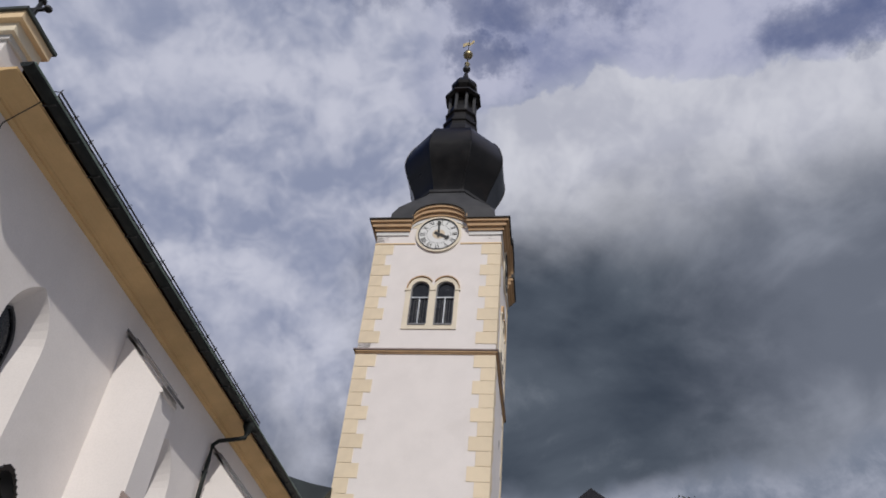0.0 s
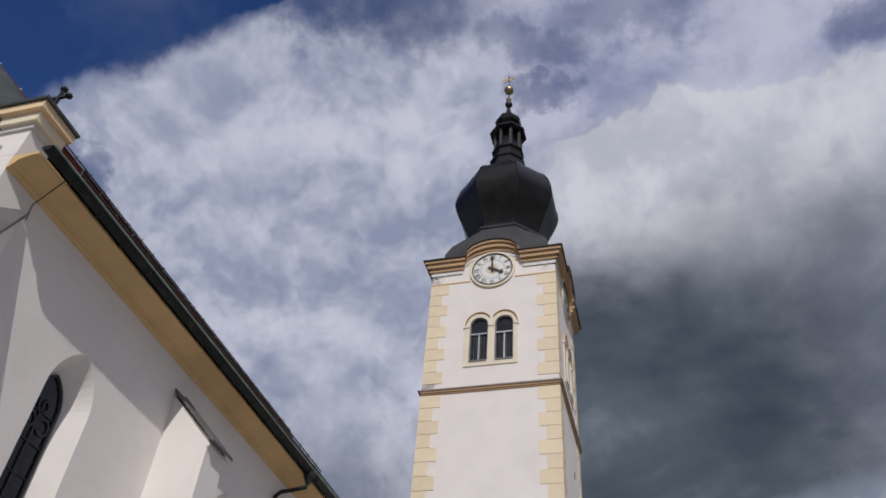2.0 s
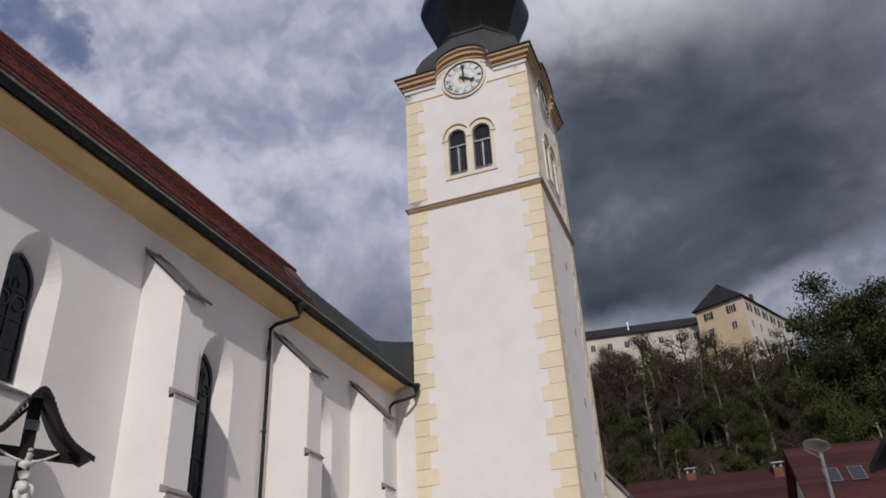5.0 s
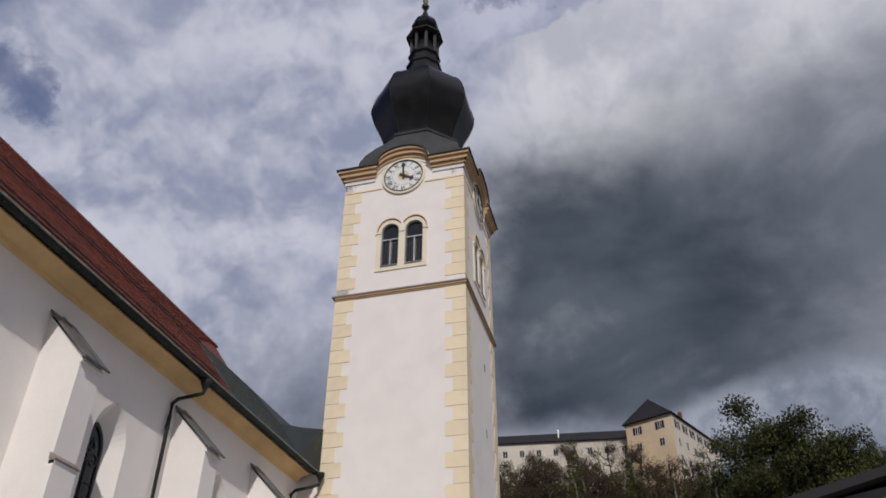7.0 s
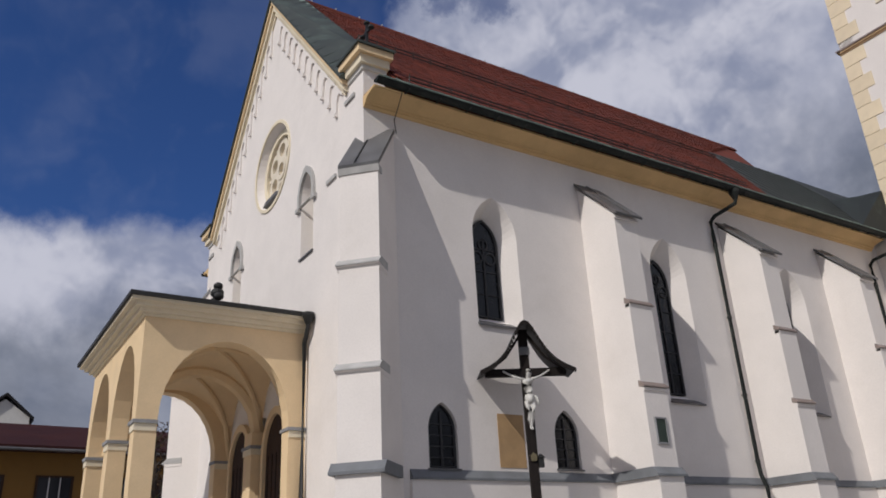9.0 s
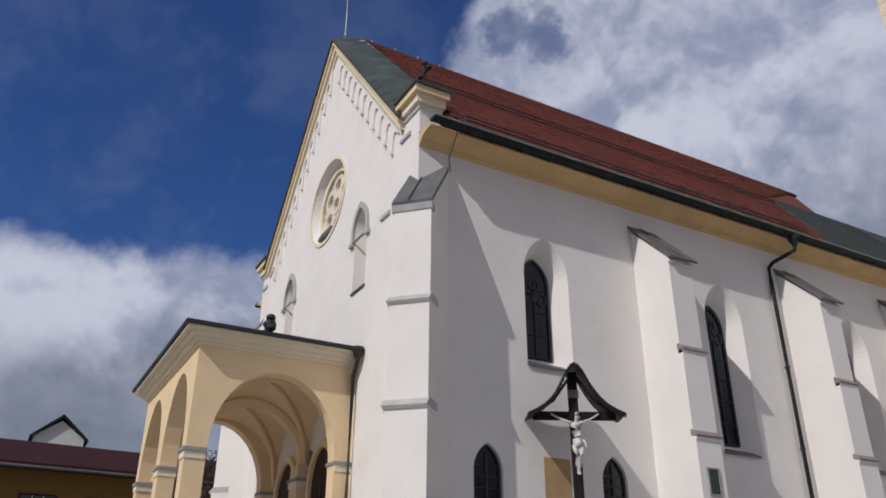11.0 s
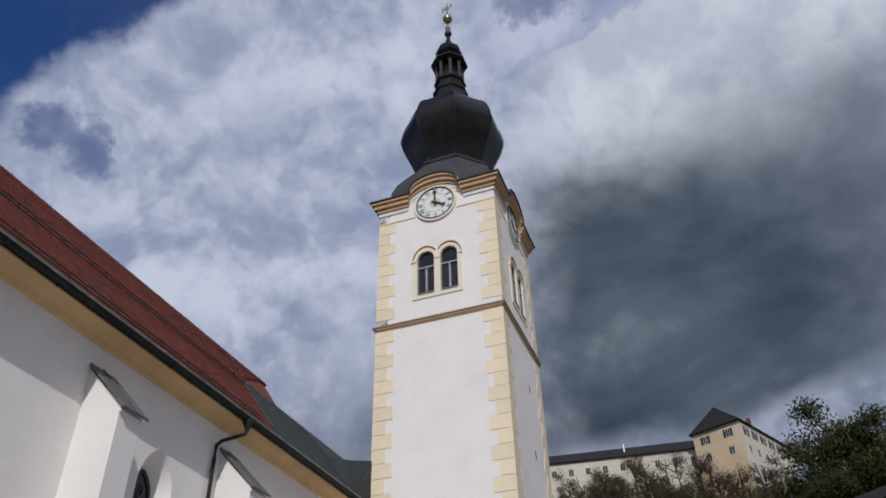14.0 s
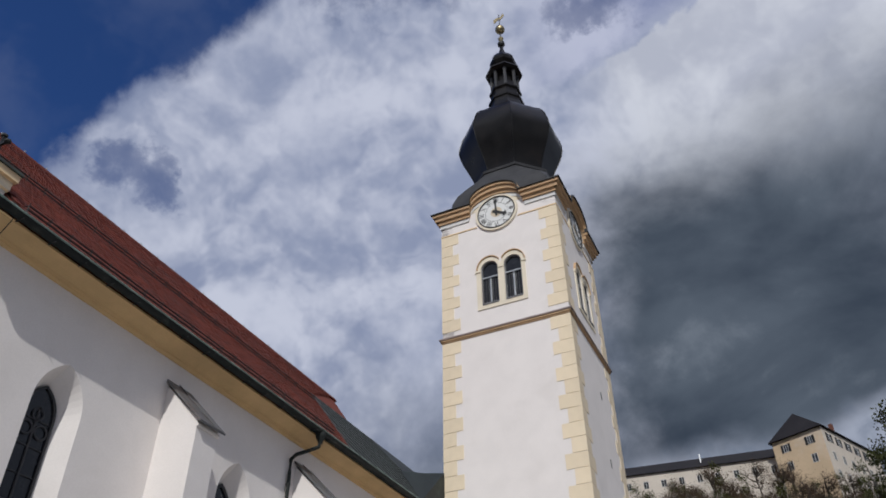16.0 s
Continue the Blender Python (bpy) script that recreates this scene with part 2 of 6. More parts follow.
M = {
    "white": material("white_plaster", (0.80, 0.75, 0.718), 0.9, vary=0.035, scale=0.9, fine=25, bump=0.25, stain=(0.62, 0.57, 0.53), stain_amount=0.28, stain_scale=0.5),
    "cream": material("cream_plaster", (0.79, 0.60, 0.375), 0.88, vary=0.05, scale=1.5, fine=30, bump=0.2, stain=(0.72, 0.53, 0.32), stain_amount=0.3),
    "pale": material("pale_cream_trim", (0.78, 0.69, 0.53), 0.88, vary=0.05, scale=1.5, fine=30, bump=0.2, stain=(0.62, 0.54, 0.42), stain_amount=0.35),
    "winpale": material("pale_window_surround", (0.765, 0.685, 0.545), 0.88, vary=0.05, scale=1.5, fine=30, bump=0.2, stain=(0.66, 0.57, 0.44), stain_amount=0.3),
    "ivory": material("ivory_trim", (0.74, 0.67, 0.56), 0.88, vary=0.05, scale=1.5, fine=30, bump=0.2, stain=(0.60, 0.53, 0.43), stain_amount=0.35),
    "quoin": material("pale_peach_quoin", (0.775, 0.655, 0.480), 0.88, vary=0.05, scale=1.5, fine=30, bump=0.25, stain=(0.72, 0.62, 0.46), stain_amount=0.4, random_tint=0.035),
    "ochre": material("ochre_plaster", (0.68, 0.47, 0.24), 0.88, vary=0.08, scale=1.2, fine=30, bump=0.2, stain=(0.40, 0.27, 0.12), stain_amount=0.35),
    "tan": material("tan_moulding", (0.52, 0.35, 0.205), 0.85, vary=0.08, scale=1.5, fine=30, bump=0.2, stain=(0.36, 0.26, 0.17), stain_amount=0.4),
    "stone": material("grey_stone", (0.30, 0.30, 0.31), 0.8, vary=0.15, scale=2.0, fine=40, bump=0.3, stain=(0.22, 0.21, 0.20), stain_amount=0.4),
    "pebble": material("pale_grey_drip_stone", (0.46, 0.45, 0.44), 0.85, vary=0.12, scale=2.5, fine=40, bump=0.3, stain=(0.30, 0.29, 0.28), stain_amount=0.45),
    "bandstone": material("blue_grey_band_stone", (0.19, 0.20, 0.215), 0.7, vary=0.2, scale=1.5, fine=30, bump=0.25, stain=(0.13, 0.13, 0.14), stain_amount=0.5),
    "slate": material("weathered_sheet_metal", (0.15, 0.15, 0.155), 0.5, 0.3, vary=0.22, scale=1.6, fine=30, bump=0.1, stain=(0.16, 0.10, 0.08), stain_amount=0.5),
    "browncap": material("brown_cap_slab", (0.28, 0.225, 0.205), 0.7, vary=0.2, scale=2.0, fine=30, bump=0.2, stain=(0.10, 0.09, 0.09), stain_amount=0.5),
    "copper": material("dark_patina_copper", (0.040, 0.050, 0.045), 0.6, 0.0, vary=0.25, scale=1.2, fine=24, bump=0.12, stain=(0.12, 0.18, 0.15), stain_amount=0.4, stain_scale=0.9),
    "darkcopper": material("blackened_copper_sheet", (0.026, 0.031, 0.030), 0.6, 0.0, spec=0.3, vary=0.3, scale=1.2, fine=24, bump=0.12, stain=(0.07, 0.095, 0.085), stain_amount=0.5, stain_scale=0.9),
    "patina": material("patina_streak", (0.26, 0.33, 0.29), 0.7, 0.1, vary=0.3, scale=3.0, fine=24, bump=0.1),
    "black": material("black_sheet_roof", (0.0085, 0.0075, 0.007), 0.34, 0.0, spec=0.22, vary=0.3, scale=1.1, fine=18, bump=0.12, stain=(0.026, 0.018, 0.015), stain_amount=0.6),
    "apron": material("dark_grey_sheet_roof", (0.055, 0.055, 0.058), 0.5, 0.0, spec=0.22, vary=0.25, scale=1.1, fine=18, bump=0.1, stain=(0.035, 0.034, 0.034), stain_amount=0.5),
    "iron": material("black_iron", (0.014, 0.014, 0.014), 0.6, 0.0, vary=0.2, scale=6, fine=50, bump=0.1),
    "gutter": material("dark_green_gutter", (0.013, 0.016, 0.015), 0.6, 0.0, spec=0.25, vary=0.35, scale=2, fine=30, bump=0.1, stain=(0.06, 0.07, 0.06), stain_amount=0.45, stain_scale=1.6),
    "tile": material("red_clay_tile", (0.150, 0.036, 0.022), 0.8, vary=0.2, scale=1.0, fine=30, bump=0.2, stain=(0.065, 0.034, 0.028), stain_amount=0.55, stain_scale=0.6, random_tint=0.22),
    "glass": material("leaded_dark_glass", (0.007, 0.008, 0.011), 0.22, 0.0, vary=0.4, scale=4, fine=12, bump=0.06),
    "lead": material("lead_bars", (0.030, 0.030, 0.033), 0.6, 0.0, vary=0.2, bump=0.05),
    "wood": material("dark_aged_wood", (0.055, 0.030, 0.020), 0.7, vary=0.3, scale=3, fine=30, bump=0.3, stretch=(6, 6, 0.8)),
    "darkwood": material("blackened_wood", (0.016, 0.012, 0.011), 0.8, vary=0.3, scale=3, fine=30, bump=0.3, stretch=(5, 5, 1)),
    "bone": material("painted_white_figure", (0.62, 0.60, 0.57), 0.6, vary=0.15, scale=8, fine=40, bump=0.1, stain=(0.30, 0.27, 0.24), stain_amount=0.5, stain_scale=5),
    "gold": material("gilded_metal", (0.38, 0.31, 0.18), 0.4, 1.0, vary=0.15, scale=8, fine=30, bump=0.05),
    "dial": material("white_enamel_dial", (0.72, 0.72, 0.70), 0.5, vary=0.03, scale=2, bump=0.02),
    "dialtan": material("pale_tan_dial_centre", (0.62, 0.52, 0.38), 0.6, vary=0.06, scale=2, bump=0.02),
    "panel": material("tan_painted_panel", (0.46, 0.30, 0.16), 0.85, vary=0.12, scale=2.5, bump=0.2, stain=(0.36, 0.25, 0.15), stain_amount=0.5),
    "gravel": material("pale_gravel_paving", (0.34, 0.328, 0.31), 0.9, vary=0.12, scale=0.5, fine=22, bump=0.5, stain=(0.20, 0.19, 0.17), stain_amount=0.4, stain_scale=0.15),
    # hill ground and foliage: base colours lowered to hold the cloud's shade
    "grass": material("shade_toned_undergrowth", (0.034, 0.027, 0.016), 0.95, vary=0.4, scale=0.15, fine=2.0, bump=0.5, stain=(0.034, 0.022, 0.014), stain_amount=0.6, stain_scale=0.06),
    "leaf": material("spring_leaves", (0.060, 0.066, 0.018), 0.75, vary=0.3, scale=0.3, fine=4, bump=0.0, random_tint=0.4),
    "leafdark": material("olive_leaves", (0.044, 0.049, 0.015), 0.75, vary=0.3, scale=0.3, fine=4, bump=0.0, random_tint=0.4),
    "twig": material("bare_twigs", (0.075, 0.048, 0.030), 0.9, vary=0.3, scale=1, fine=6, bump=0.0, random_tint=0.3),
    "birch": material("pale_birch_bark", (0.22, 0.195, 0.165), 0.85, vary=0.3, scale=2, fine=12, bump=0.3, stain=(0.10, 0.08, 0.07), stain_amount=0.7, stain_scale=1.5),
    "bark": material("grey_bark", (0.085, 0.070, 0.058), 0.9, vary=0.3, scale=2, fine=12, bump=0.4, stretch=(4, 4, 1)),
    # ochre lowered in tone to carry the cloud shade over the house
    "yellowhouse": material("shaded_ochre_render", (0.26, 0.14, 0.042), 0.9, vary=0.06, scale=0.6, fine=15, bump=0.15),
    "oldwhite": material("old_white_render", (0.60, 0.535, 0.46), 0.9, vary=0.1, scale=0.2, fine=3, bump=0.1, stain=(0.44, 0.38, 0.32), stain_amount=0.6, stain_scale=0.12),
    "oldyellow": material("old_yellow_render", (0.60, 0.455, 0.30), 0.9, vary=0.1, scale=0.2, fine=3, bump=0.1, stain=(0.66, 0.58, 0.50), stain_amount=0.7, stain_scale=0.12),
    "darkroof": material("dark_grey_roof_tiles", (0.022, 0.020, 0.022), 0.75, vary=0.25, scale=0.5, fine=3, bump=0.3),
    # maroon darkened in the colour itself for cloud shade on the roofs
    "redroof": material("shaded_maroon_tiles", (0.055, 0.017, 0.016), 0.75, vary=0.2, scale=0.5, fine=6, bump=0.3, random_tint=0.2, stain=(0.06, 0.022, 0.02), stain_amount=0.5, stain_scale=0.3),
    "greyboard": material("grey_weathered_cladding", (0.115, 0.112, 0.115), 0.85, vary=0.2, scale=1.5, fine=20, bump=0.3, stretch=(1, 1, 6)),
    "brick": material("chimney_brick", (0.17, 0.075, 0.055), 0.85, vary=0.2, scale=4, fine=20, bump=0.3),
    "window": material("dark_window_pane", (0.03, 0.033, 0.038), 0.1, vary=0.2, scale=1, bump=0.0),
    "paint": material("white_window_paint", (0.66, 0.65, 0.63), 0.6, vary=0.05, bump=0.05),
    "red": material("dark_red_fence_paint", (0.13, 0.016, 0.018), 0.6, vary=0.15, bump=0.1),
    "dish": material("pale_grey_dish", (0.26, 0.24, 0.21), 0.45, 0.2, vary=0.1, bump=0.02),
    "zinc": material("zinc_sheet", (0.42, 0.43, 0.44), 0.4, 0.8, vary=0.15, bump=0.05),
    "green": material("green_plaque", (0.045, 0.065, 0.055), 0.4, 0.2, vary=0.2, bump=0.05),
}


# ---- mesh helpers ----
def part(name, bm, mat, parent=None, label="", smooth=False):
    """One mesh object from a bmesh, under a thing or part if given."""
    bmesh.ops.recalc_face_normals(bm, faces=bm.faces)
    me = bpy.data.meshes.new(name)
    bm.to_mesh(me)
    bm.free()
    me.materials.append(M[mat])
    if smooth:
        for p in me.polygons:
            p.use_smooth = True
    ob = new(name, me)
    ob.parent = parent
    if label:
        tagged(ob, label)
    return ob


def thing(name, label, category, group="", at=(0, 0, 0), kind=""):
    ob = new(name)
    ob.location = at
    ob.empty_display_size = 0.1
    return tagged(ob, label, category, group, kind)


def box(bm, x0, x1, y0, y1, z0, z1):
    v = [bm.verts.new((x, y, z)) for z in (z0, z1) for x, y in ((x0, y0), (x1, y0), (x1, y1), (x0, y1))]
    for q in ((0, 3, 2, 1), (4, 5, 6, 7), (0, 1, 5, 4), (1, 2, 6, 5), (2, 3, 7, 6), (3, 0, 4, 7)):
        bm.faces.new([v[i] for i in q])
    return v


def new_box(*a):
    bm = bmesh.new()
    box(bm, *a)
    return bm


def prism(bm, pts, to3, a0, a1):
    """Extrude the 2D outline pts from depth a0 to a1; to3(u, v, a) gives the place."""
    lo = [bm.verts.new(to3(u, v, a0)) for u, v in pts]
    hi = [bm.verts.new(to3(u, v, a1)) for u, v in pts]
    n = len(pts)
    bm.faces.new(lo)
    bm.faces.new(hi[::-1])
    for i in range(n):
        bm.faces.new((lo[i], lo[(i + 1) % n], hi[(i + 1) % n], hi[i]))
    return bm


def new_prism(pts, to3, a0, a1):
    return prism(bmesh.new(), pts, to3, a0, a1)


def on_x(u, v, a):  # outline in y, z; depth along x
    return (a, u, v)


def on_y(u, v, a):  # outline in x, z; depth along y
    return (u, a, v)


def on_z(u, v, a):
    return (u, v, a)


def pierced(outer, holes, to3, a0, a1):
    """A slab with openings. holes: pairs of outlines, at depth a0 and at depth a1 (splayed reveals)."""
    bm = bmesh.new()
    for side, a in ((0, a0), (1, a1)):
        edges = []
        for loop in [outer] + [h[side] for h in holes]:
            vs = [bm.verts.new(to3(u, v, a)) for u, v in loop]
            edges += [bm.edges.new((vs[i], vs[(i + 1) % len(vs)])) for i in range(len(vs))]
        bmesh.ops.triangle_fill(bm, use_beauty=True, use_dissolve=False, edges=edges)
    bm.verts.ensure_lookup_table()
    sizes = [len(outer)] + [len(h[0]) for h in holes]
    total, start = sum(sizes), 0
    vs = list(bm.verts)
    for n in sizes:
        for i in range(n):
            j = (i + 1) % n
            bm.faces.new((vs[start + i], vs[start + j], vs[total + start + j], vs[total + start + i]))
        start += n
    return bm


def lancet(c, z0, spring, half, n=8, sharp=1.0):
    """Outline of a pointed-arch opening centred at c."""
    r = half * (1 + sharp)
    rise = math.sqrt(r * r - (r - half) ** 2)
    pts = [(c - half, z0), (c + half, z0), (c + half, spring)]
    top = math.asin(rise / r)
    for k in range(1, n):
        a = top * k / n
        pts.append((c + half - r + r * math.cos(a), spring + r * math.sin(a)))
    pts.append((c, spring + rise))
    for k in range(n - 1, 0, -1):
        a = top * k / n
        pts.append((c - half + r - r * math.cos(a), spring + r * math.sin(a)))
    pts.append((c - half, spring))
    return pts


def roundarch(c, z0, spring, half, n=10, rise=None):
    rise = rise or half
    pts = [(c - half, z0), (c + half, z0)]
    for k in range(n + 1):
        a = math.pi * k / n
        pts.append((c + half * math.cos(a), spring + rise * math.sin(a)))
    return pts


def circle(cx, cz, r, n=32, a0=0.0):
    return [(cx + r * math.cos(a0 + 2 * math.pi * k / n), cz + r * math.sin(a0 + 2 * math.pi * k / n)) for k in range(n)]


def ring(outer, inner, to3, a0, a1):
    return pierced(outer, [(inner, inner)], to3, a0, a1)


def lathe(profile, cx, cy, sides=8, turn=0.0):
    """Revolve (radius, z) pairs into a closed body of that many sides."""
    bm = bmesh.new()
    k = 1 / math.cos(math.pi / sides) if sides <= 8 else 1.0
    rings = []
    for r, z in profile:
        rings.append([bm.verts.new((cx + k * r * math.cos(turn + 2 * math.pi * i / sides), cy + k * r * math.sin(turn + 2 * math.pi * i / sides), z)) for i in range(sides)])
    for lo, hi in zip(rings, rings[1:]):
        for i in range(sides):
            bm.faces.new((lo[i], lo[(i + 1) % sides], hi[(i + 1) % sides], hi[i]))
    bm.faces.new(rings[0][::-1])
    bm.faces.new(rings[-1])
    return bm


def tube(bm, pts, r, sides=8, taper=1.0):
    """A round bar along the points."""
    pts = [Vector(p) for p in pts]
    rings = []
    for i, p in enumerate(pts):
        d = (pts[min(i + 1, len(pts) - 1)] - pts[max(i - 1, 0)]).normalized()
        q = d.to_track_quat("Z", "Y")
        rr = r * (1 + (taper - 1) * i / max(1, len(pts) - 1))
        rings.append([bm.verts.new(p + q @ Vector((rr * math.cos(2 * math.pi * k / sides), rr * math.sin(2 * math.pi * k / sides), 0))) for k in range(sides)])
    for a, b in zip(rings, rings[1:]):
        for k in range(sides):
            bm.faces.new((a[k], a[(k + 1) % sides], b[(k + 1) % sides], b[k]))
    bm.faces.new(rings[0][::-1])
    bm.faces.new(rings[-1])
    return bm


def new_tube(pts, r, sides=8, taper=1.0):
    return tube(bmesh.new(), pts, r, sides, taper)


def ball(c, r, squash=1.0):
    bm = bmesh.new()
    bmesh.ops.create_uvsphere(bm, u_segments=14, v_segments=9, radius=r)
    bmesh.ops.transform(bm, matrix=Matrix.Translation(c) @ Matrix.Diagonal((1, 1, squash, 1)), verts=bm.verts)
    return bm


# ---- ground ----
def sstep(x, a, b):
    t = min(1.0, max(0.0, (x - a) / (b - a)))
    return t * t * (3 - 2 * t)


def ground_z(x, y):
    """The yard climbs from the street to the church; behind the tower rises the wooded castle hill."""
    church = 2.1 + 0.022 * (min(max(y, -30), 5) + 20)
    z = church * (1 - sstep(x, 2.0, 13.0)) if y > -60 else 0.0
    z += 1.6 * sstep(-x, 18, 45)
    z += 4.5 * sstep(y, 8, 40)
    hill = 38 * sstep(y, 44, 108) * sstep(x + 0.9 * y, -40, 60)
    return z + hill


def build_ground():
    def axis(lo, hi, fine_lo, fine_hi, step, coarse):
        a = list(np.arange(fine_lo, fine_hi + 0.01, step))
        left = [fine_lo - coarse * (1.35 ** k) for k in range(60) if fine_lo - coarse * (1.35 ** k) > lo]
        right = [fine_hi + coarse * (1.35 ** k) for k in range(60) if fine_hi + coarse * (1.35 ** k) < hi]
        return sorted(left + [lo] + a + right + [hi])

    xs, ys = axis(-2500, 2500, -60, 90, 2.5, 4), axis(-2500, 2500, -50, 290, 3.0, 4)
    verts = [(x, y, ground_z(x, y)) for y in ys for x in xs]
    n = len(xs)
    faces = [(j * n + i, j * n + i + 1, (j + 1) * n + i + 1, (j + 1) * n + i) for j in range(len(ys) - 1) for i in range(n - 1)]
    me = bpy.data.meshes.new("ground")
    me.from_pydata(verts, [], faces)
    me.materials.append(M["gravel"])
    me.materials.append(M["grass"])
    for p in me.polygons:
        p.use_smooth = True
        # the hill takes the undergrowth colour that is darkened for cloud shade
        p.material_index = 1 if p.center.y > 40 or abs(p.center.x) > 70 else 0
    tagged(new("ground", me), "pale gravel churchyard sloping up to the church", "ground", kind="structure")


build_ground()

# ---- church: nave ----
W, F, AX = -0.73, -22.14, -7.20          # long wall, gable front, axis
WL = 2 * AX - W                           # the other long wall
EAVE, RIDGE = 12.42, 20.45
PITCH = (RIDGE - EAVE) / (0.07 - AX)
PLINTH = 3.45
END = 6.0

church = thing("church", "white plastered gothic church with ochre cornice and red tiled roof", "church", at=(AX, F, 2.1))


def cpart(name, bm, mat, parent=church, label="", smooth=False):
    ob = part(name, bm, mat, None, label, smooth)
    top = parent
    ob.parent = top
    off = Vector((0, 0, 0))
    while top:
        off += top.location
        top = top.parent
    ob.location = -off
    return ob


def nave_window(c, z0, z1, half, glass_half, depth, splay, glass_drop=0.35):
    outer = lancet(c + 0.09, z0, z1 - 1.6 * half, half + 0.09, sharp=0.75)
    zs = z0 + glass_drop
    inner = lancet(c - splay, zs, z1 - 1.6 * half - 0.12, glass_half, sharp=0.75)
    return outer, inner


NAVE_WINDOWS = [  # centre, sill, apex, half outer, half glass
    (-18.50, 6.90, 10.32, 0.60, 0.45),
    (-12.15, 5.42, 10.34, 0.66, 0.46),
    (-6.25, 5.42, 10.34, 0.66, 0.46),
]
LOW_WINDOWS = [(-20.27, 3.50, 4.95), (-16.70, 3.56, 4.98)]
DEEP = 0.50


def build_nave_wall():
    holes, glazing = [], []
    for c, z0, z1, ho, hg in NAVE_WINDOWS:
        o, i = nave_window(c, z0, z1, ho, hg, DEEP, 0.0)
        holes.append((o, i))
        glazing.append((i, c, z0 + 0.35, z1, hg, DEEP))
    for c, z0, z1 in LOW_WINDOWS:
        o = lancet(c, z0, z1 - 0.62, 0.38, sharp=0.8)
        i = lancet(c, z0 + 0.03, z1 - 0.63, 0.36, sharp=0.8)
        holes.append((o, i))
        glazing.append((i, c, z0, z1, 0.36, 0.16))
    niche = [(-18.77, 3.55), (-18.02, 3.55), (-18.02, 4.77), (-18.77, 4.77)]
    outer = [(F + 0.55, 1.2), (END, 1.2), (END, EAVE), (F + 0.55, EAVE)]
    cpart("nave_wall", pierced(outer, holes, on_x, W, W - DEEP), "white", label="white rough plaster nave wall")
    cpart("painted_panel", new_prism(niche, on_x, W - 0.02, W + 0.012), "panel", label="tan painted panel between the low windows")
    for i, c, z0, z1, hg, depth in glazing:
        win = cpart("lancet_window", new_prism(i, on_x, W - depth + 0.02, W - depth + 0.05), "glass", label="dark leaded glass in a pointed frame")
        x0, x1 = W - depth + 0.05, W - depth + 0.085
        small = z1 - z0 < 2
        cpart("glazing_bar", new_box(x0, x1, c - 0.025, c + 0.025, z0 + 0.05, z1 - (0.2 if small else 0.9)), "lead", win)
        step = 0.24 if small else 0.62
        z = z0 + step
        while z < z1 - (0.4 if small else 1.2):
            cpart("glazing_bar", new_box(x0, x1 - 0.01, c - hg, c + hg, z - 0.012, z + 0.012), "lead", win)
            z += step
        cpart("window_frame", ring([(c + (u - c) * 1.0, v) for u, v in i], [(c + (u - c) * 0.86, z0 + (v - z0) * 0.965 + 0.03) for u, v in i], on_x, x0 + 0.003, x1 + 0.01), "lead", win)
        if not small:
            head = bmesh.new()
            for k in (-1, 1):
                r = ring(circle(c + k * hg * 0.45, z1 - 1.45, hg * 0.40, 14), circle(c + k * hg * 0.45, z1 - 1.45, hg * 0.30, 14), on_x, x0, x1)
                tmp = bpy.data.meshes.new("t")
                r.to_mesh(tmp)
                head.from_mesh(tmp)
                bpy.data.meshes.remove(tmp)
                r.free()
            r = ring(circle(c, z1 - 1.08, hg * 0.36, 14), circle(c, z1 - 1.08, hg * 0.26, 14), on_x, x0, x1)
            tmp = bpy.data.meshes.new("t")
            r.to_mesh(tmp)
            head.from_mesh(tmp)
            bpy.data.meshes.remove(tmp)
            r.free()
            cpart("tracery", head, "lead", win)
    for c, z0, z1, ho, hg in NAVE_WINDOWS:   # thin sloping sills
        cpart("window_sill", new_prism([(W + 0.06, z0 - 0.02), (W + 0.06, z0 + 0.03), (W - 0.6, z0 + 0.36), (W - 0.6, z0 + 0.30)], lambda u, v, a: (u, a, v), c - ho - 0.02, c + ho + 0.02), "slate", label="grey metal sill")
    for c, z0, z1 in LOW_WINDOWS:
        cpart("window_sill", new_prism([(W + 0.05, z0 - 0.05), (W + 0.05, z0 - 0.01), (W - 0.3, z0 + 0.07), (W - 0.3, z0 + 0.02)], lambda u, v, a: (u, a, v), c - 0.42, c + 0.42), "slate", label="grey metal sill")
    # plain closing walls
    cpart("nave_wall", new_box(W - 0.4, 0.118, 0.10, 0.9, 1.2, 13.2), "white")
    cpart("nave_wall", new_box(WL, WL + DEEP, F + 0.3, END + 8, 1.2, EAVE), "white")
    cpart("nave_wall", new_box(WL, W, END, END + 0.5, 1.2, EAVE), "white")
    # sloped plinth band
    prof = [(W, PLINTH - 0.20), (W + 0.13, PLINTH - 0.20), (W + 0.13, PLINTH - 0.15), (W + 0.01, PLINTH + 0.02), (W, PLINTH + 0.02)]
    cpart("plinth_band", new_prism(prof, lambda u, v, a: (u, a, v), F + 1.0, 0.0), "bandstone", label="blue-grey stone plinth band")
    cpart("plinth", new_box(W, W + 0.09, F + 1.0, 0.0, 1.2, PLINTH - 0.20), "white", label="white plaster plinth")


build_nave_wall()


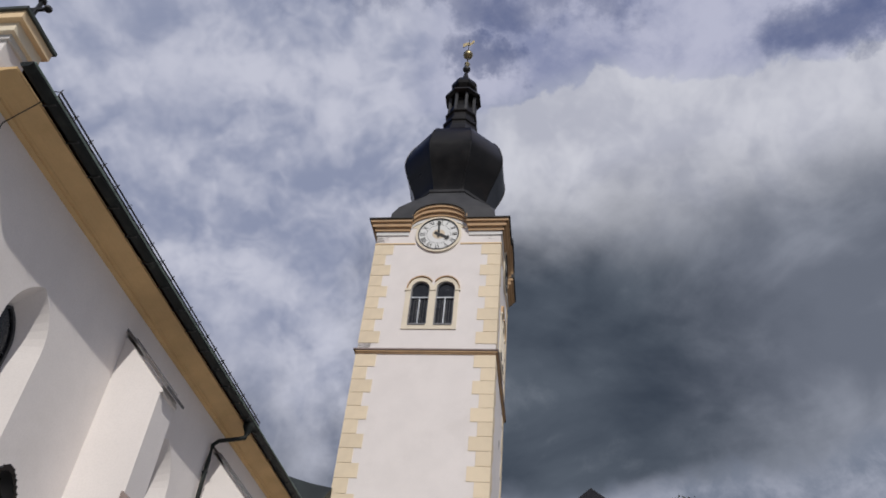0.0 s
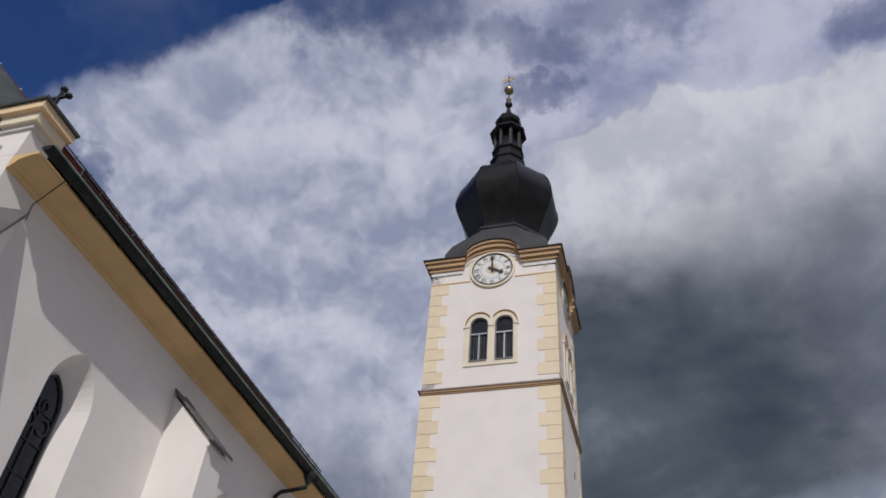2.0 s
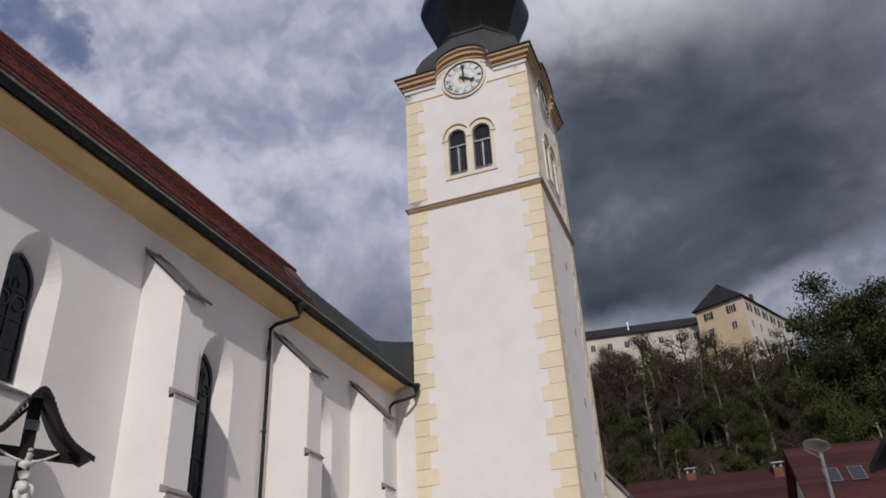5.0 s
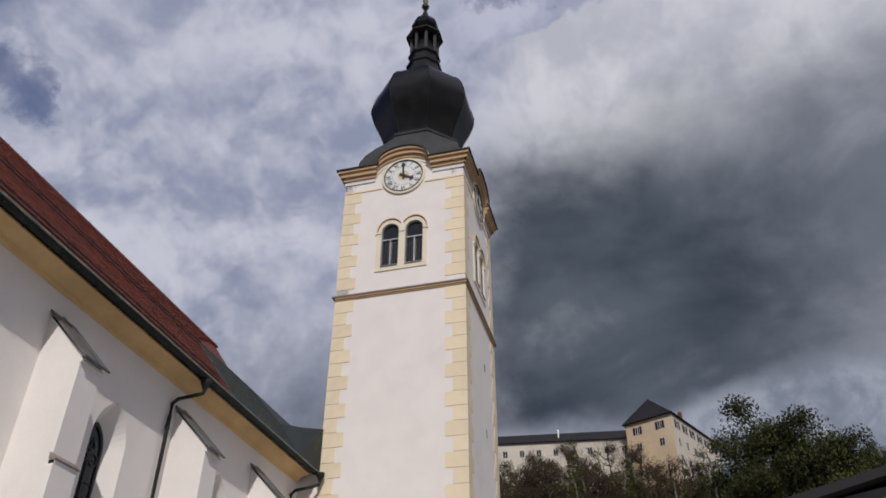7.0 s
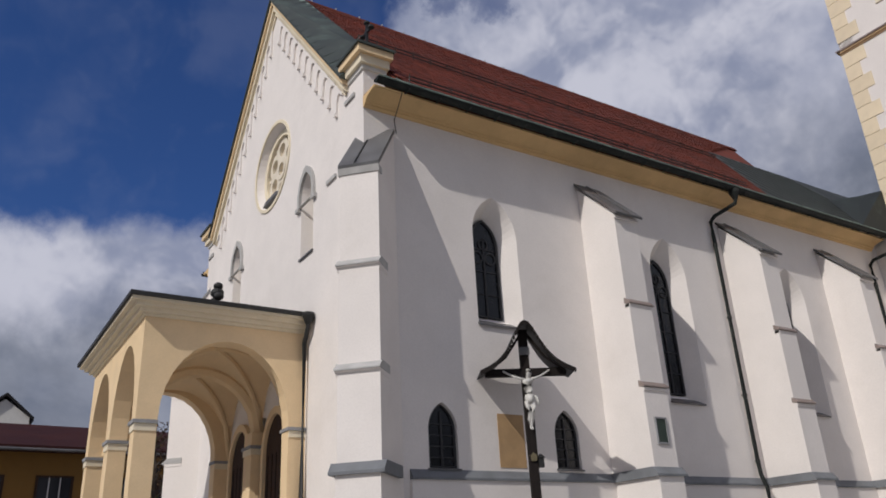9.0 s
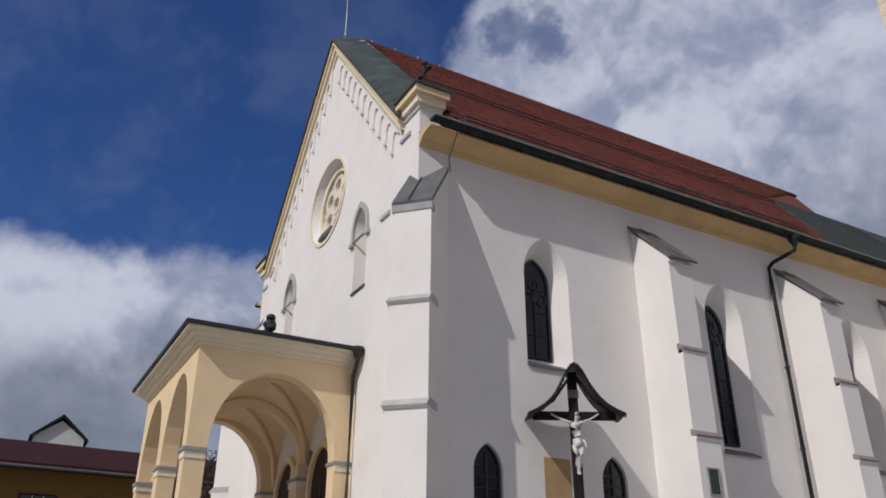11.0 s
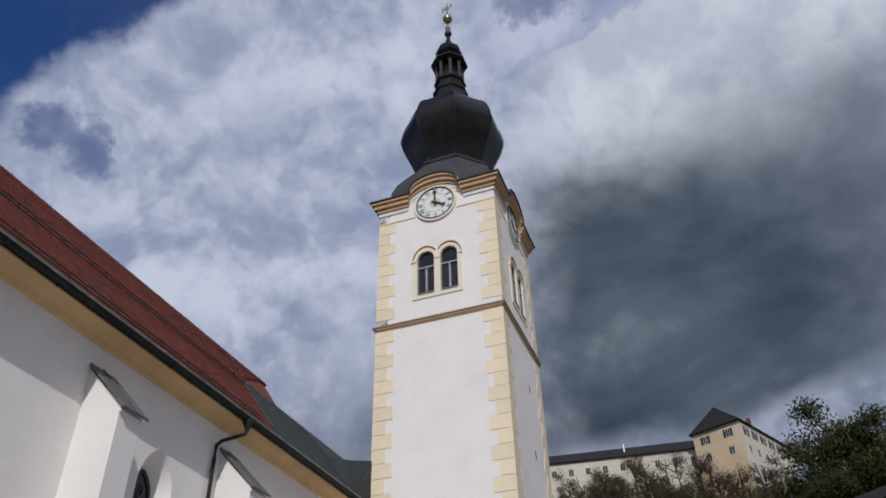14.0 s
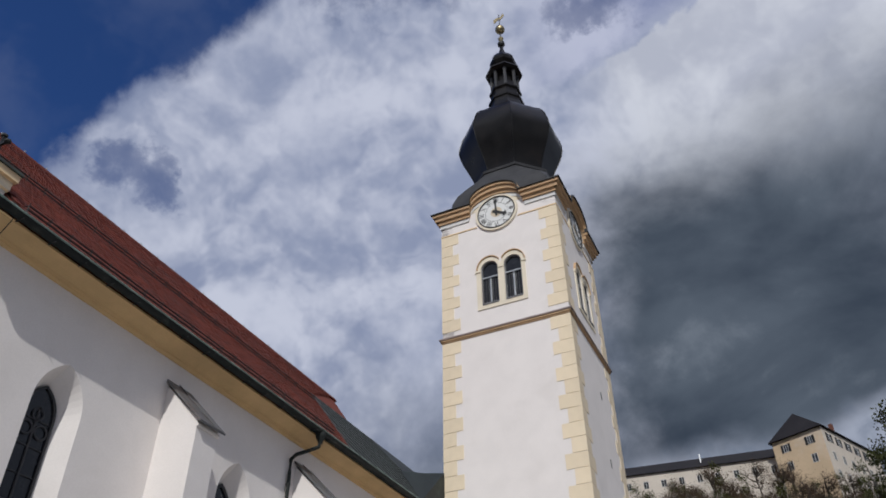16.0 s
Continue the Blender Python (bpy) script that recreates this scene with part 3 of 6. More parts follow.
def build_cornice(side):
    """Coved ochre cornice under the eaves, with gutter; side +1 is the yard side."""
    x0 = W if side > 0 else WL
    prof = [(0, 12.10), (0.05, 12.10), (0.085, 12.15), (0.085, 12.18), (0.12, 12.18)]
    for k in range(7):
        a = math.pi / 2 * k / 6
        prof.append((0.14 + 0.44 * (1 - math.cos(a)), 12.19 + 0.17 * math.sin(a)))
    prof += [(0.61, 12.36), (0.61, 12.42), (0, 12.42)]
    y1 = -0.25 if side > 0 else END
    cpart("cornice", new_prism([(x0 + side * u, v) for u, v in prof], lambda u, v, a: (u, a, v), F - 0.012, y1), "ochre", label="ochre coved eaves cornice", smooth=False)
    gx, gz = x0 + side * 0.78, EAVE + 0.07
    shape = [(gx + 0.125 * math.cos(a), gz + 0.125 * math.sin(a)) for a in [math.pi + math.pi * k / 8 for k in range(9)]]
    shape += [(gx + 0.105 * math.cos(a), gz + 0.02 + 0.105 * math.sin(a)) for a in [2 * math.pi - math.pi * k / 8 for k in range(9)]]
    gut = cpart("gutter", new_prism(shape, lambda u, v, a: (u, a, v), F - 0.02, y1 + 0.1), "gutter", label="dark green metal gutter", smooth=False)
    if side > 0:
        cpart("gutter_bead", new_tube([(gx + 0.125, F - 0.02, gz + 0.01), (gx + 0.125, y1 + 0.1, gz + 0.01)], 0.024, 6), "patina", gut)
        cpart("gutter_end", new_prism(shape[:9], lambda u, v, a: (u, a, v), F - 0.05, F - 0.01), "gutter", gut)
        for y in np.arange(F + 0.8, y1, 0.9):
            cpart("gutter_bracket", new_box(gx - 0.13, gx + 0.135, y, y + 0.03, gz - 0.14, gz - 0.12), "iron", gut)


build_cornice(1)
build_cornice(-1)


def build_downpipe(y, top_x, label):
    p = thing("downpipe", label, "downpipe", "downpipes", at=(W + 0.12, y, 2.3))
    px = W + 0.10
    cpart("hopper", lathe([(0.07, EAVE - 0.36), (0.08, EAVE - 0.30), (0.16, EAVE - 0.12), (0.16, EAVE)], top_x, y + 0.55, 8, math.pi / 8), "gutter", p)
    pts = [(top_x, y + 0.55, EAVE - 0.33), (top_x - 0.03, y + 0.53, EAVE - 0.48), (top_x - 0.25, y + 0.35, EAVE - 0.62), (px + 0.1, y + 0.1, EAVE - 0.80), (px, y, EAVE - 0.98), (px, y, 11.0), (px, y, 4.0), (px + 0.02, y, PLINTH + 0.1), (px + 0.14, y, PLINTH - 0.25), (px + 0.14, y, ground_z(px, y))]
    cpart("pipe", new_tube(pts, 0.062, 10), "gutter", p, smooth=True)
    for z in (10.6, 8.2, 5.8, 3.9):
        cpart("pipe_clip", lathe([(0.078, z), (0.078, z + 0.05)], px, y, 10), "iron", p)
        cpart("pipe_bracket", new_box(W, px, y - 0.015, y + 0.015, z + 0.01, z + 0.04), "iron", p)


build_downpipe(-9.74, W + 0.78, "dark green metal downpipe with hopper on the nave wall")
build_downpipe(-0.74, W + 1.05, "dark downpipe in the corner beside the tower")


# ---- buttresses ----
def buttress(y0, width=0.82):
    """Stepped wall buttress with a steep metal cap and two drip courses."""
    b = thing("buttress", "white plastered stepped buttress with grey metal cap", "buttress", "buttresses of the nave", at=(W, y0, 2.2))
    y1 = y0 + width
    stages = [(0.80, 1.2, PLINTH - 0.18), (0.70, PLINTH - 0.18, 5.42), (0.64, 5.42, 7.58), (0.56, 7.58, 10.2)]
    for n, (x, z0, z1) in enumerate(stages):
        if n < 3:
            s = [(W - 0.05, z0), (x, z0), (x, z1), (W - 0.05, z1)]
        else:
            s = [(W - 0.05, z0), (x, z0), (x, 10.13), (W - 0.05, 11.42)]
        cpart("shaft", new_prism(s, lambda u, v, a: (u, a, v), y0 + 0.003 * n, y1 - 0.003 * n), "white", b)
    for x, z in ((0.64, 5.42), (0.56, 7.58)):
        prof = [(x - 0.06, z - 0.03), (x + 0.08, z - 0.05), (x + 0.125, z - 0.055), (x + 0.125, z - 0.02), (x - 0.02, z + 0.11), (x - 0.06, z + 0.11)]
        cpart("drip_course", new_prism(prof, lambda u, v, a: (u, a, v), y0 - 0.02, y1 + 0.035), "browncap", b, "weathered brown drip slab")
        prof = [(x - 0.06, z - 0.14), (x + 0.085, z - 0.14), (x + 0.09, z - 0.11), (x + 0.10, z - 0.075), (x - 0.06, z - 0.06)]
        cpart("drip_moulding", new_prism(prof, lambda u, v, a: (u, a, v), y0 + 0.006, y1 - 0.006), "white", b)
    prof = [(0.15, PLINTH - 0.20), (0.86, PLINTH - 0.20), (0.86, PLINTH - 0.15), (0.71, PLINTH + 0.02), (0.15, PLINTH + 0.02)]
    cpart("plinth_band", new_prism(prof, lambda u, v, a: (u, a, v), y0 - 0.09, y1 + 0.09), "bandstone", b, "blue-grey stone band")
    cpart("plinth_band", new_prism([(W, PLINTH - 0.20), (0.15, PLINTH - 0.20), (0.15, PLINTH + 0.02), (W, PLINTH + 0.02)], lambda u, v, a: (u, a, v), y0 - 0.085, y1 + 0.085), "bandstone", b)
    # cap slab with a rolled edge
    cap = [(0.72, 10.0), (0.74, 10.06), (W, 11.55), (W, 11.47)]
    cpart("cap", new_prism(cap, lambda u, v, a: (u, a, v), y0 - 0.08, y1 + 0.08), "slate", b, "grey sheet metal cap")
    cpart("cap_moulding", new_box(0.54, 0.61, y0 - 0.01, y1 + 0.01, 9.94, 10.02), "white", b)
    cpart("cap_rib", new_prism([(0.74, 10.075), (0.74, 10.11), (W, 11.60), (W, 11.565)], lambda u, v, a: (u, a, v), y0 + width / 2 - 0.015, y0 + width / 2 + 0.015), "slate", b)
    return b


for y in (-15.36, -9.33, -4.06):
    buttress(y)
plaque = thing("wall_plaque", "small dark green plaque on the buttress", "plaque", at=(0.71, -14.95, 4.2))
cpart("board", new_box(0.70, 0.725, -15.13, -14.78, 4.02, 4.62), "green", plaque)
cpart("plaque_frame", ring([(-15.15, 4.0), (-14.76, 4.0), (-14.76, 4.64), (-15.15, 4.64)], [(-15.11, 4.04), (-14.80, 4.04), (-14.80, 4.60), (-15.11, 4.60)], on_x, 0.70, 0.74), "stone", plaque)


def corner_buttress(cx, mirror):
    """Diagonal buttress at a corner of the gable front."""
    b = thing("corner_buttress", "white diagonal corner buttress with grey metal cap", "buttress", "corner buttresses", at=(cx, F, 2.2))
    n = Vector((mirror * 0.7071, -0.7071, 0))
    s = Vector((0.7071, mirror * 0.7071, 0))
    c = Vector((cx, F, 0)) + n * 0.03
    shift = s * 0.07 * mirror

    def to3(u, v, a):        # u outward, v up, a sideways
        p = c + n * u + s * a + shift
        return (p.x, p.y, v)

    h, wide = 0.38, 0.38 + (0.16 if mirror > 0 else 0)
    for k, (x, z0, z1) in enumerate(((1.02, 1.2, PLINTH - 0.2), (0.93, PLINTH - 0.2, 5.32), (0.87, 5.32, 7.62), (0.80, 7.62, 10.2))):
        o = [(-0.6, z0), (x, z0), (x, z1), (-0.6, z1)] if k < 3 else [(-0.6, z0), (x, z0), (x, 10.05), (-0.48, 11.55), (-0.6, 11.55)]
        cpart("shaft", new_prism(o, to3, -h + 0.004 * k, wide - 0.004 * k), "white", b)
    for x, z in ((0.87, 5.32), (0.80, 7.62)):
        prof = [(0.3, z - 0.14), (x + 0.04, z - 0.14), (x + 0.06, z - 0.08), (x + 0.13, z - 0.045), (0.3, z - 0.045)]
        cpart("drip_moulding", new_prism(prof, to3, -h - 0.04, wide + 0.01), "white", b)
        prof = [(0.3, z - 0.04), (x + 0.15, z - 0.04), (x + 0.15, z - 0.01), (x - 0.02, z + 0.14), (0.3, z + 0.14)]
        cpart("drip_course", new_prism(prof, to3, -h - 0.05, wide + 0.02), "pebble", b, "grey stone drip slab")
    prof = [(-0.2, PLINTH - 0.22), (1.10, PLINTH - 0.22), (1.10, PLINTH - 0.16), (0.94, PLINTH + 0.02), (-0.2, PLINTH + 0.02)]
    cpart("plinth_band", new_prism(prof, to3, -h - 0.12, wide + 0.10), "bandstone", b, "blue-grey stone band")
    cpart("cap", new_prism([(0.86, 9.95), (0.89, 10.04), (-0.50, 11.66), (-0.50, 11.52)], to3, -h - 0.02, wide + 0.03), "slate", b, "grey sheet metal cap with seam")
    cpart("cap_moulding", new_prism([(0.6, 9.82), (0.83, 9.82), (0.87, 9.97), (0.6, 9.97)], to3, -h - 0.03, wide + 0.02), "pebble", b)
    cpart("cap_seam", new_prism([(0.89, 10.05), (0.89, 10.08), (-0.50, 11.70), (-0.50, 11.67)], to3, -0.02, 0.01), "iron", b)


corner_buttress(W, 1)
corner_buttress(WL, -1)


# ---- gable front ----
GS = 1.18           # slope of the gable
FOOT_X, TOP_Z = -1.66, 19.75


def rake(x, lift=0.0):
    """Height of the gable's inner edge over x."""
    return TOP_Z - GS * abs(x - AX) + lift


def build_gable():
    fl = 2 * AX - FOOT_X
    outer = [(WL, 1.2), (W, 1.2), (W, 13.28), (FOOT_X, 13.28), (FOOT_X - 0.02, rake(FOOT_X)), (AX, rake(AX)), (fl + 0.02, rake(fl)), (fl, 13.28), (WL, 13.28)]
    rose = circle(-7.10, 13.55, 1.42, 40)
    rose_in = circle(-7.10, 13.55, 1.12, 40)
    holes = [(rose, rose_in)]
    for c in (-4.18, -10.10):
        holes.append((lancet(c, 9.45, 11.25, 0.42, sharp=0.8), lancet(c, 9.62, 11.2, 0.30, sharp=0.8)))
    door_o = roundarch(AX, 1.2, 4.6, 1.05)
    holes.append((door_o, door_o))
    cpart("gable_wall", pierced(outer, holes, on_y, F, F + 0.55), "white", label="white plaster gable wall")
    # rose window
    rw = cpart("rose_window", ring(circle(-7.10, 13.55, 1.52, 40), circle(-7.10, 13.55, 1.42, 40), on_y, F - 0.04, F + 0.02), "pale", label="round cream rose window with stone tracery")
    cpart("rose_pane", new_prism(circle(-7.10, 13.55, 1.12, 40), on_y, F + 0.50, F + 0.53), "pale", rw, "pale blind infill")
    cpart("inner_ring", ring(circle(-7.10, 13.55, 1.30, 40), circle(-7.10, 13.55, 1.10, 40), on_y, F + 0.22, F + 0.52), "pale", rw)
    for k in range(6):
        a = math.pi * k / 3 + math.pi / 6
        c = (-7.10 + 0.70 * math.cos(a), 13.55 + 0.70 * math.sin(a))
        cpart("tracery_ring", ring(circle(*c, 0.42, 18), circle(*c, 0.24, 18), on_y, F + 0.30 + 0.004 * k, F + 0.49), "ivory", rw)
    cpart("tracery_ring", ring(circle(-7.10, 13.55, 0.36, 18), circle(-7.10, 13.55, 0.22, 18), on_y, F + 0.28, F + 0.49), "ivory", rw)
    for k in range(6):
        a = math.pi * k / 3
        u, v = math.cos(a), math.sin(a)
        pts = [(-7.10 + u * r - v * w, 13.55 + v * r + u * w) for r, w in ((0.75, -0.05), (1.12, -0.05), (1.12, 0.05), (0.75, 0.05))]
        cpart("tracery_spoke", new_prism(pts, on_y, F + 0.32, F + 0.49), "ivory", rw)
    cpart("rose_sill", new_prism([(-7.75, 12.36), (-6.45, 12.36), (-6.62, 12.48), (-7.58, 12.48)], on_y, F - 0.03, F + 0.5), "slate", rw, "grey metal sill")
    # blind lancets with hood moulds
    for c in (-4.18, -10.10):
        bl = cpart("blind_lancet", new_prism(lancet(c, 9.62, 11.2, 0.30, sharp=0.8), on_y, F + 0.44, F + 0.47), "pale", label="blind pointed niche with grey hood")
        o, i = lancet(c, 11.0, 11.25, 0.56, sharp=0.8), lancet(c, 11.0, 11.25, 0.43, sharp=0.8)
        cpart("hood_mould", ring([(u, v) for u, v in o], [(u, max(v, 11.02)) for u, v in i], on_y, F - 0.08, F + 0.0), "pebble", bl)
        cpart("label_stop", new_box(c - 0.66, c - 0.44, F - 0.10, F, 10.90, 11.02), "pebble", bl)
        cpart("label_stop", new_box(c + 0.44, c + 0.66, F - 0.10, F, 10.90, 11.02), "pebble", bl)
        cpart("mullion", new_box(c - 0.04, c + 0.04, F + 0.36, F + 0.45, 9.62, 11.6), "paint", bl)
        cpart("niche_sill", new_prism([(F - 0.05, 9.40), (F - 0.05, 9.45), (F + 0.46, 9.66), (F + 0.46, 9.58)], lambda u, v, a: (a, u, v), c - 0.46, c + 0.46), "slate", bl)
    for x, z in ((-2.55, 10.95), (-11.9, 10.95), (-1.45, 12.75), (-13.3, 12.75)):
        cpart("tie_plate", new_box(x - 0.28, x + 0.28, F - 0.06, F, z - 0.05, z + 0.05), "pebble", label="short grey stone block")
    # raking cornice and coping, each side
    for s in (1, -1):
        def m(x):
            return AX + s * (x - AX)

        def band(lo, hi, y0, y1, mat, name, label="", x1=FOOT_X, x0=AX):
            pts = [(m(x0), rake(x0, lo)), (m(x1), rake(x1, lo)), (m(x1), rake(x1, hi)), (m(x0), rake(x0, hi))]
            return cpart(name, new_prism(pts, on_y, y0, y1), mat, label=label)

        e = FOOT_X + 0.10
        band(-0.24, -0.05, F - 0.06, F + 0.02, "pale", "raking_band", "cream band under the gable cornice", x1=FOOT_X)
        band(-0.05, 0.17, F - 0.15, F + 0.3, "pale", "raking_cornice", "cream gable cornice", x1=e)
        band(0.17, 0.34, F - 0.23, F + 0.3, "cream", "raking_cornice", "cream gable moulding", x1=e + 0.05)
        # copper coping that slopes forward from the roof to the gable's edge
        def coping_pt(x, f, lift=0.0):
            z0, z1 = rake(x, 0.42), EAVE + 0.24 + (0.10 - x) * PITCH
            return (m(x), F - 0.30 + 1.10 * f, z0 + (z1 - z0) * f + lift)

        bm = bmesh.new()
        foot = e + 0.10
        tops = [[bm.verts.new(coping_pt(x, f)) for f in (0, 1)] for x in (AX, foot)]
        lows = [[bm.verts.new((m(x), F - 0.30 + 1.10 * f, rake(x, 0.34))) for f in (0, 1)] for x in (AX, foot)]
        bm.faces.new((tops[0][0], tops[1][0], tops[1][1], tops[0][1]))
        bm.faces.new((lows[0][0], lows[0][1], lows[1][1], lows[1][0]))
        for n0, n1 in (((0, 0), (1, 0)), ((1, 0), (1, 1)), ((1, 1), (0, 1)), ((0, 1), (0, 0))):
            bm.faces.new((tops[n0[0]][n0[1]], tops[n1[0]][n1[1]], lows[n1[0]][n1[1]], lows[n0[0]][n0[1]]))
        cpart("coping", bm, "copper", label="dark patinated copper gable coping")
        # pale run-off streaks between the seams
        for k in range(12):
            x = AX + 0.35 + k * 0.43
            f0 = 0.34 + 0.12 * (k % 3)
            for x0, x1, h, mat, fa, fb, name in ((x - 0.02, x + 0.02, 0.03, "copper", 0.0, 1.0, "coping_seam"), (x + 0.06, x + 0.22, 0.006, "patina", f0, 0.97, "coping_streak")):
                bm = bmesh.new()
                lo = [bm.verts.new(coping_pt(*q, -0.01)) for q in ((x0, fa), (x1, fa), (x1, fb), (x0, fb))]
                hi = [bm.verts.new(coping_pt(*q, h)) for q in ((x0, fa), (x1, fa), (x1, fb), (x0, fb))]
                bm.faces.new(hi)
                for a in range(4):
                    bm.faces.new((lo[a], lo[(a + 1) % 4], hi[(a + 1) % 4], hi[a]))
                cpart(name, bm, mat)
        # stepped arcade hanging under the cornice
        for k in range(12):
            xl = AX + 0.34 + k * 0.455
            if xl > FOOT_X - 0.45:
                break
            ztop = rake(xl, -0.24)
            drop = 1.02
            o = [(m(xl), ztop + 0.02), (m(xl), ztop - 0.9), (m(xl + 0.03), ztop - drop), (m(xl + 0.09), ztop - drop), (m(xl + 0.11), ztop - 0.92), (m(xl + 0.125), ztop - 0.66), (m(xl + 0.20), rake(xl + 0.20, -0.48)), (m(xl + 0.30), rake(xl + 0.30, -0.36)), (m(xl + 0.44), rake(xl + 0.44, -0.36)), (m(xl + 0.455), rake(xl + 0.455, -0.22))]
            cpart("arcade_pendant", new_prism(o, on_y, F - 0.06, F + 0.0), "white")
            cpart("pendant_tip", new_box(min(m(xl + 0.015), m(xl + 0.105)), max(m(xl + 0.015), m(xl + 0.105)), F - 0.10, F, ztop - drop - 0.07, ztop - drop + 0.03), "white")
        # shoulder block at the foot with its cornice
        xa, xb = sorted((m(FOOT_X), m(W + 0.02)))
        cpart("shoulder", new_box(xa, xb, F - 0.004, F + 0.6, 12.5, 13.27), "white", label="white shoulder of the gable")
        for z0, z1, o, mat in ((13.22, 13.34, 0.06, "paint"), (13.34, 13.58, 0.15, "pale"), (13.58, 13.77, 0.26, "cream"), (13.77, 13.84, 0.32, "copper")):
            x0, x1 = sorted((m(FOOT_X + 0.02 - 0.0), m(W + 0.02 + o)))
            cpart("shoulder_cornice", new_box(x0, x1, F - o, F + 0.60 + o * 0.5, z0, z1), mat)
        cr = thing("roof_cross", "small black iron cross on the gable shoulder", "cross", "gable crosses", at=(m(-0.78), F + 0.15, 13.84))
        cxx = m(-0.78)
        cpart("foot", lathe([(0.13, 13.84), (0.07, 13.98), (0.05, 14.05)], cxx, F + 0.15, 8), "iron", cr)
        cpart("shaft", new_box(cxx - 0.03, cxx + 0.03, F + 0.12, F + 0.18, 14.03, 14.75), "iron", cr)
        cpart("arm", new_box(cxx - 0.24, cxx + 0.24, F + 0.122, F + 0.178, 14.43, 14.50), "iron", cr)
        for dx, dz in ((-0.24, 0), (0.24, 0), (0, 0.29)):
            cpart("flared_end", lathe([(0.03, 14.41 + dz), (0.075, 14.44 + dz), (0.075, 14.49 + dz), (0.03, 14.52 + dz)], cxx + dx, F + 0.15, 8), "iron", cr)
    fin = thing("gable_finial", "tall thin iron cross on the gable top", "cross", at=(AX, F + 0.2, 20.1))
    cpart("foot", lathe([(0.22, 20.0), (0.12, 20.3), (0.05, 20.5)], AX, F + 0.2, 8), "slate", fin)
    cpart("shaft", new_tube([(AX, F + 0.2, 20.3), (AX, F + 0.2, 22.7)], 0.035, 6, 0.6), "zinc", fin)
    cpart("arm", new_tube([(AX - 0.28, F + 0.2, 22.35), (AX + 0.28, F + 0.2, 22.35)], 0.03, 6), "zinc", fin)
    for dx in (-0.22, 0.22):
        cpart("scroll", new_tube([(AX + dx * math.cos(k), F + 0.2, 21.9 + 0.16 * math.sin(k * 1.0) + 0.1) for k in np.linspace(0.2, 2.6, 7)], 0.018, 5), "zinc", fin)


build_gable()


# ---- nave roof ----
def roof_pt(s, y, lift=0.0):
    """Point on the yard-side slope: s metres up the slope from the eave."""
    L = math.hypot(1, PITCH)
    return Vector((0.10 - s / L, y, EAVE + 0.10 + s * PITCH / L)) + Vector((PITCH, 0, 1)).normalized() * lift


SLOPE_LEN = (0.10 - AX) * math.hypot(1, PITCH)
Y0R, Y1R = F + 0.76, 2.1


def red_limit(s):
    """The red tiles end along a sloping valley with the copper roof beside the tower."""
    return -7.2 + min(s, 6.4) * 0.50 if s < 6.4 else -4.0 + (s - 6.4) * 1.32


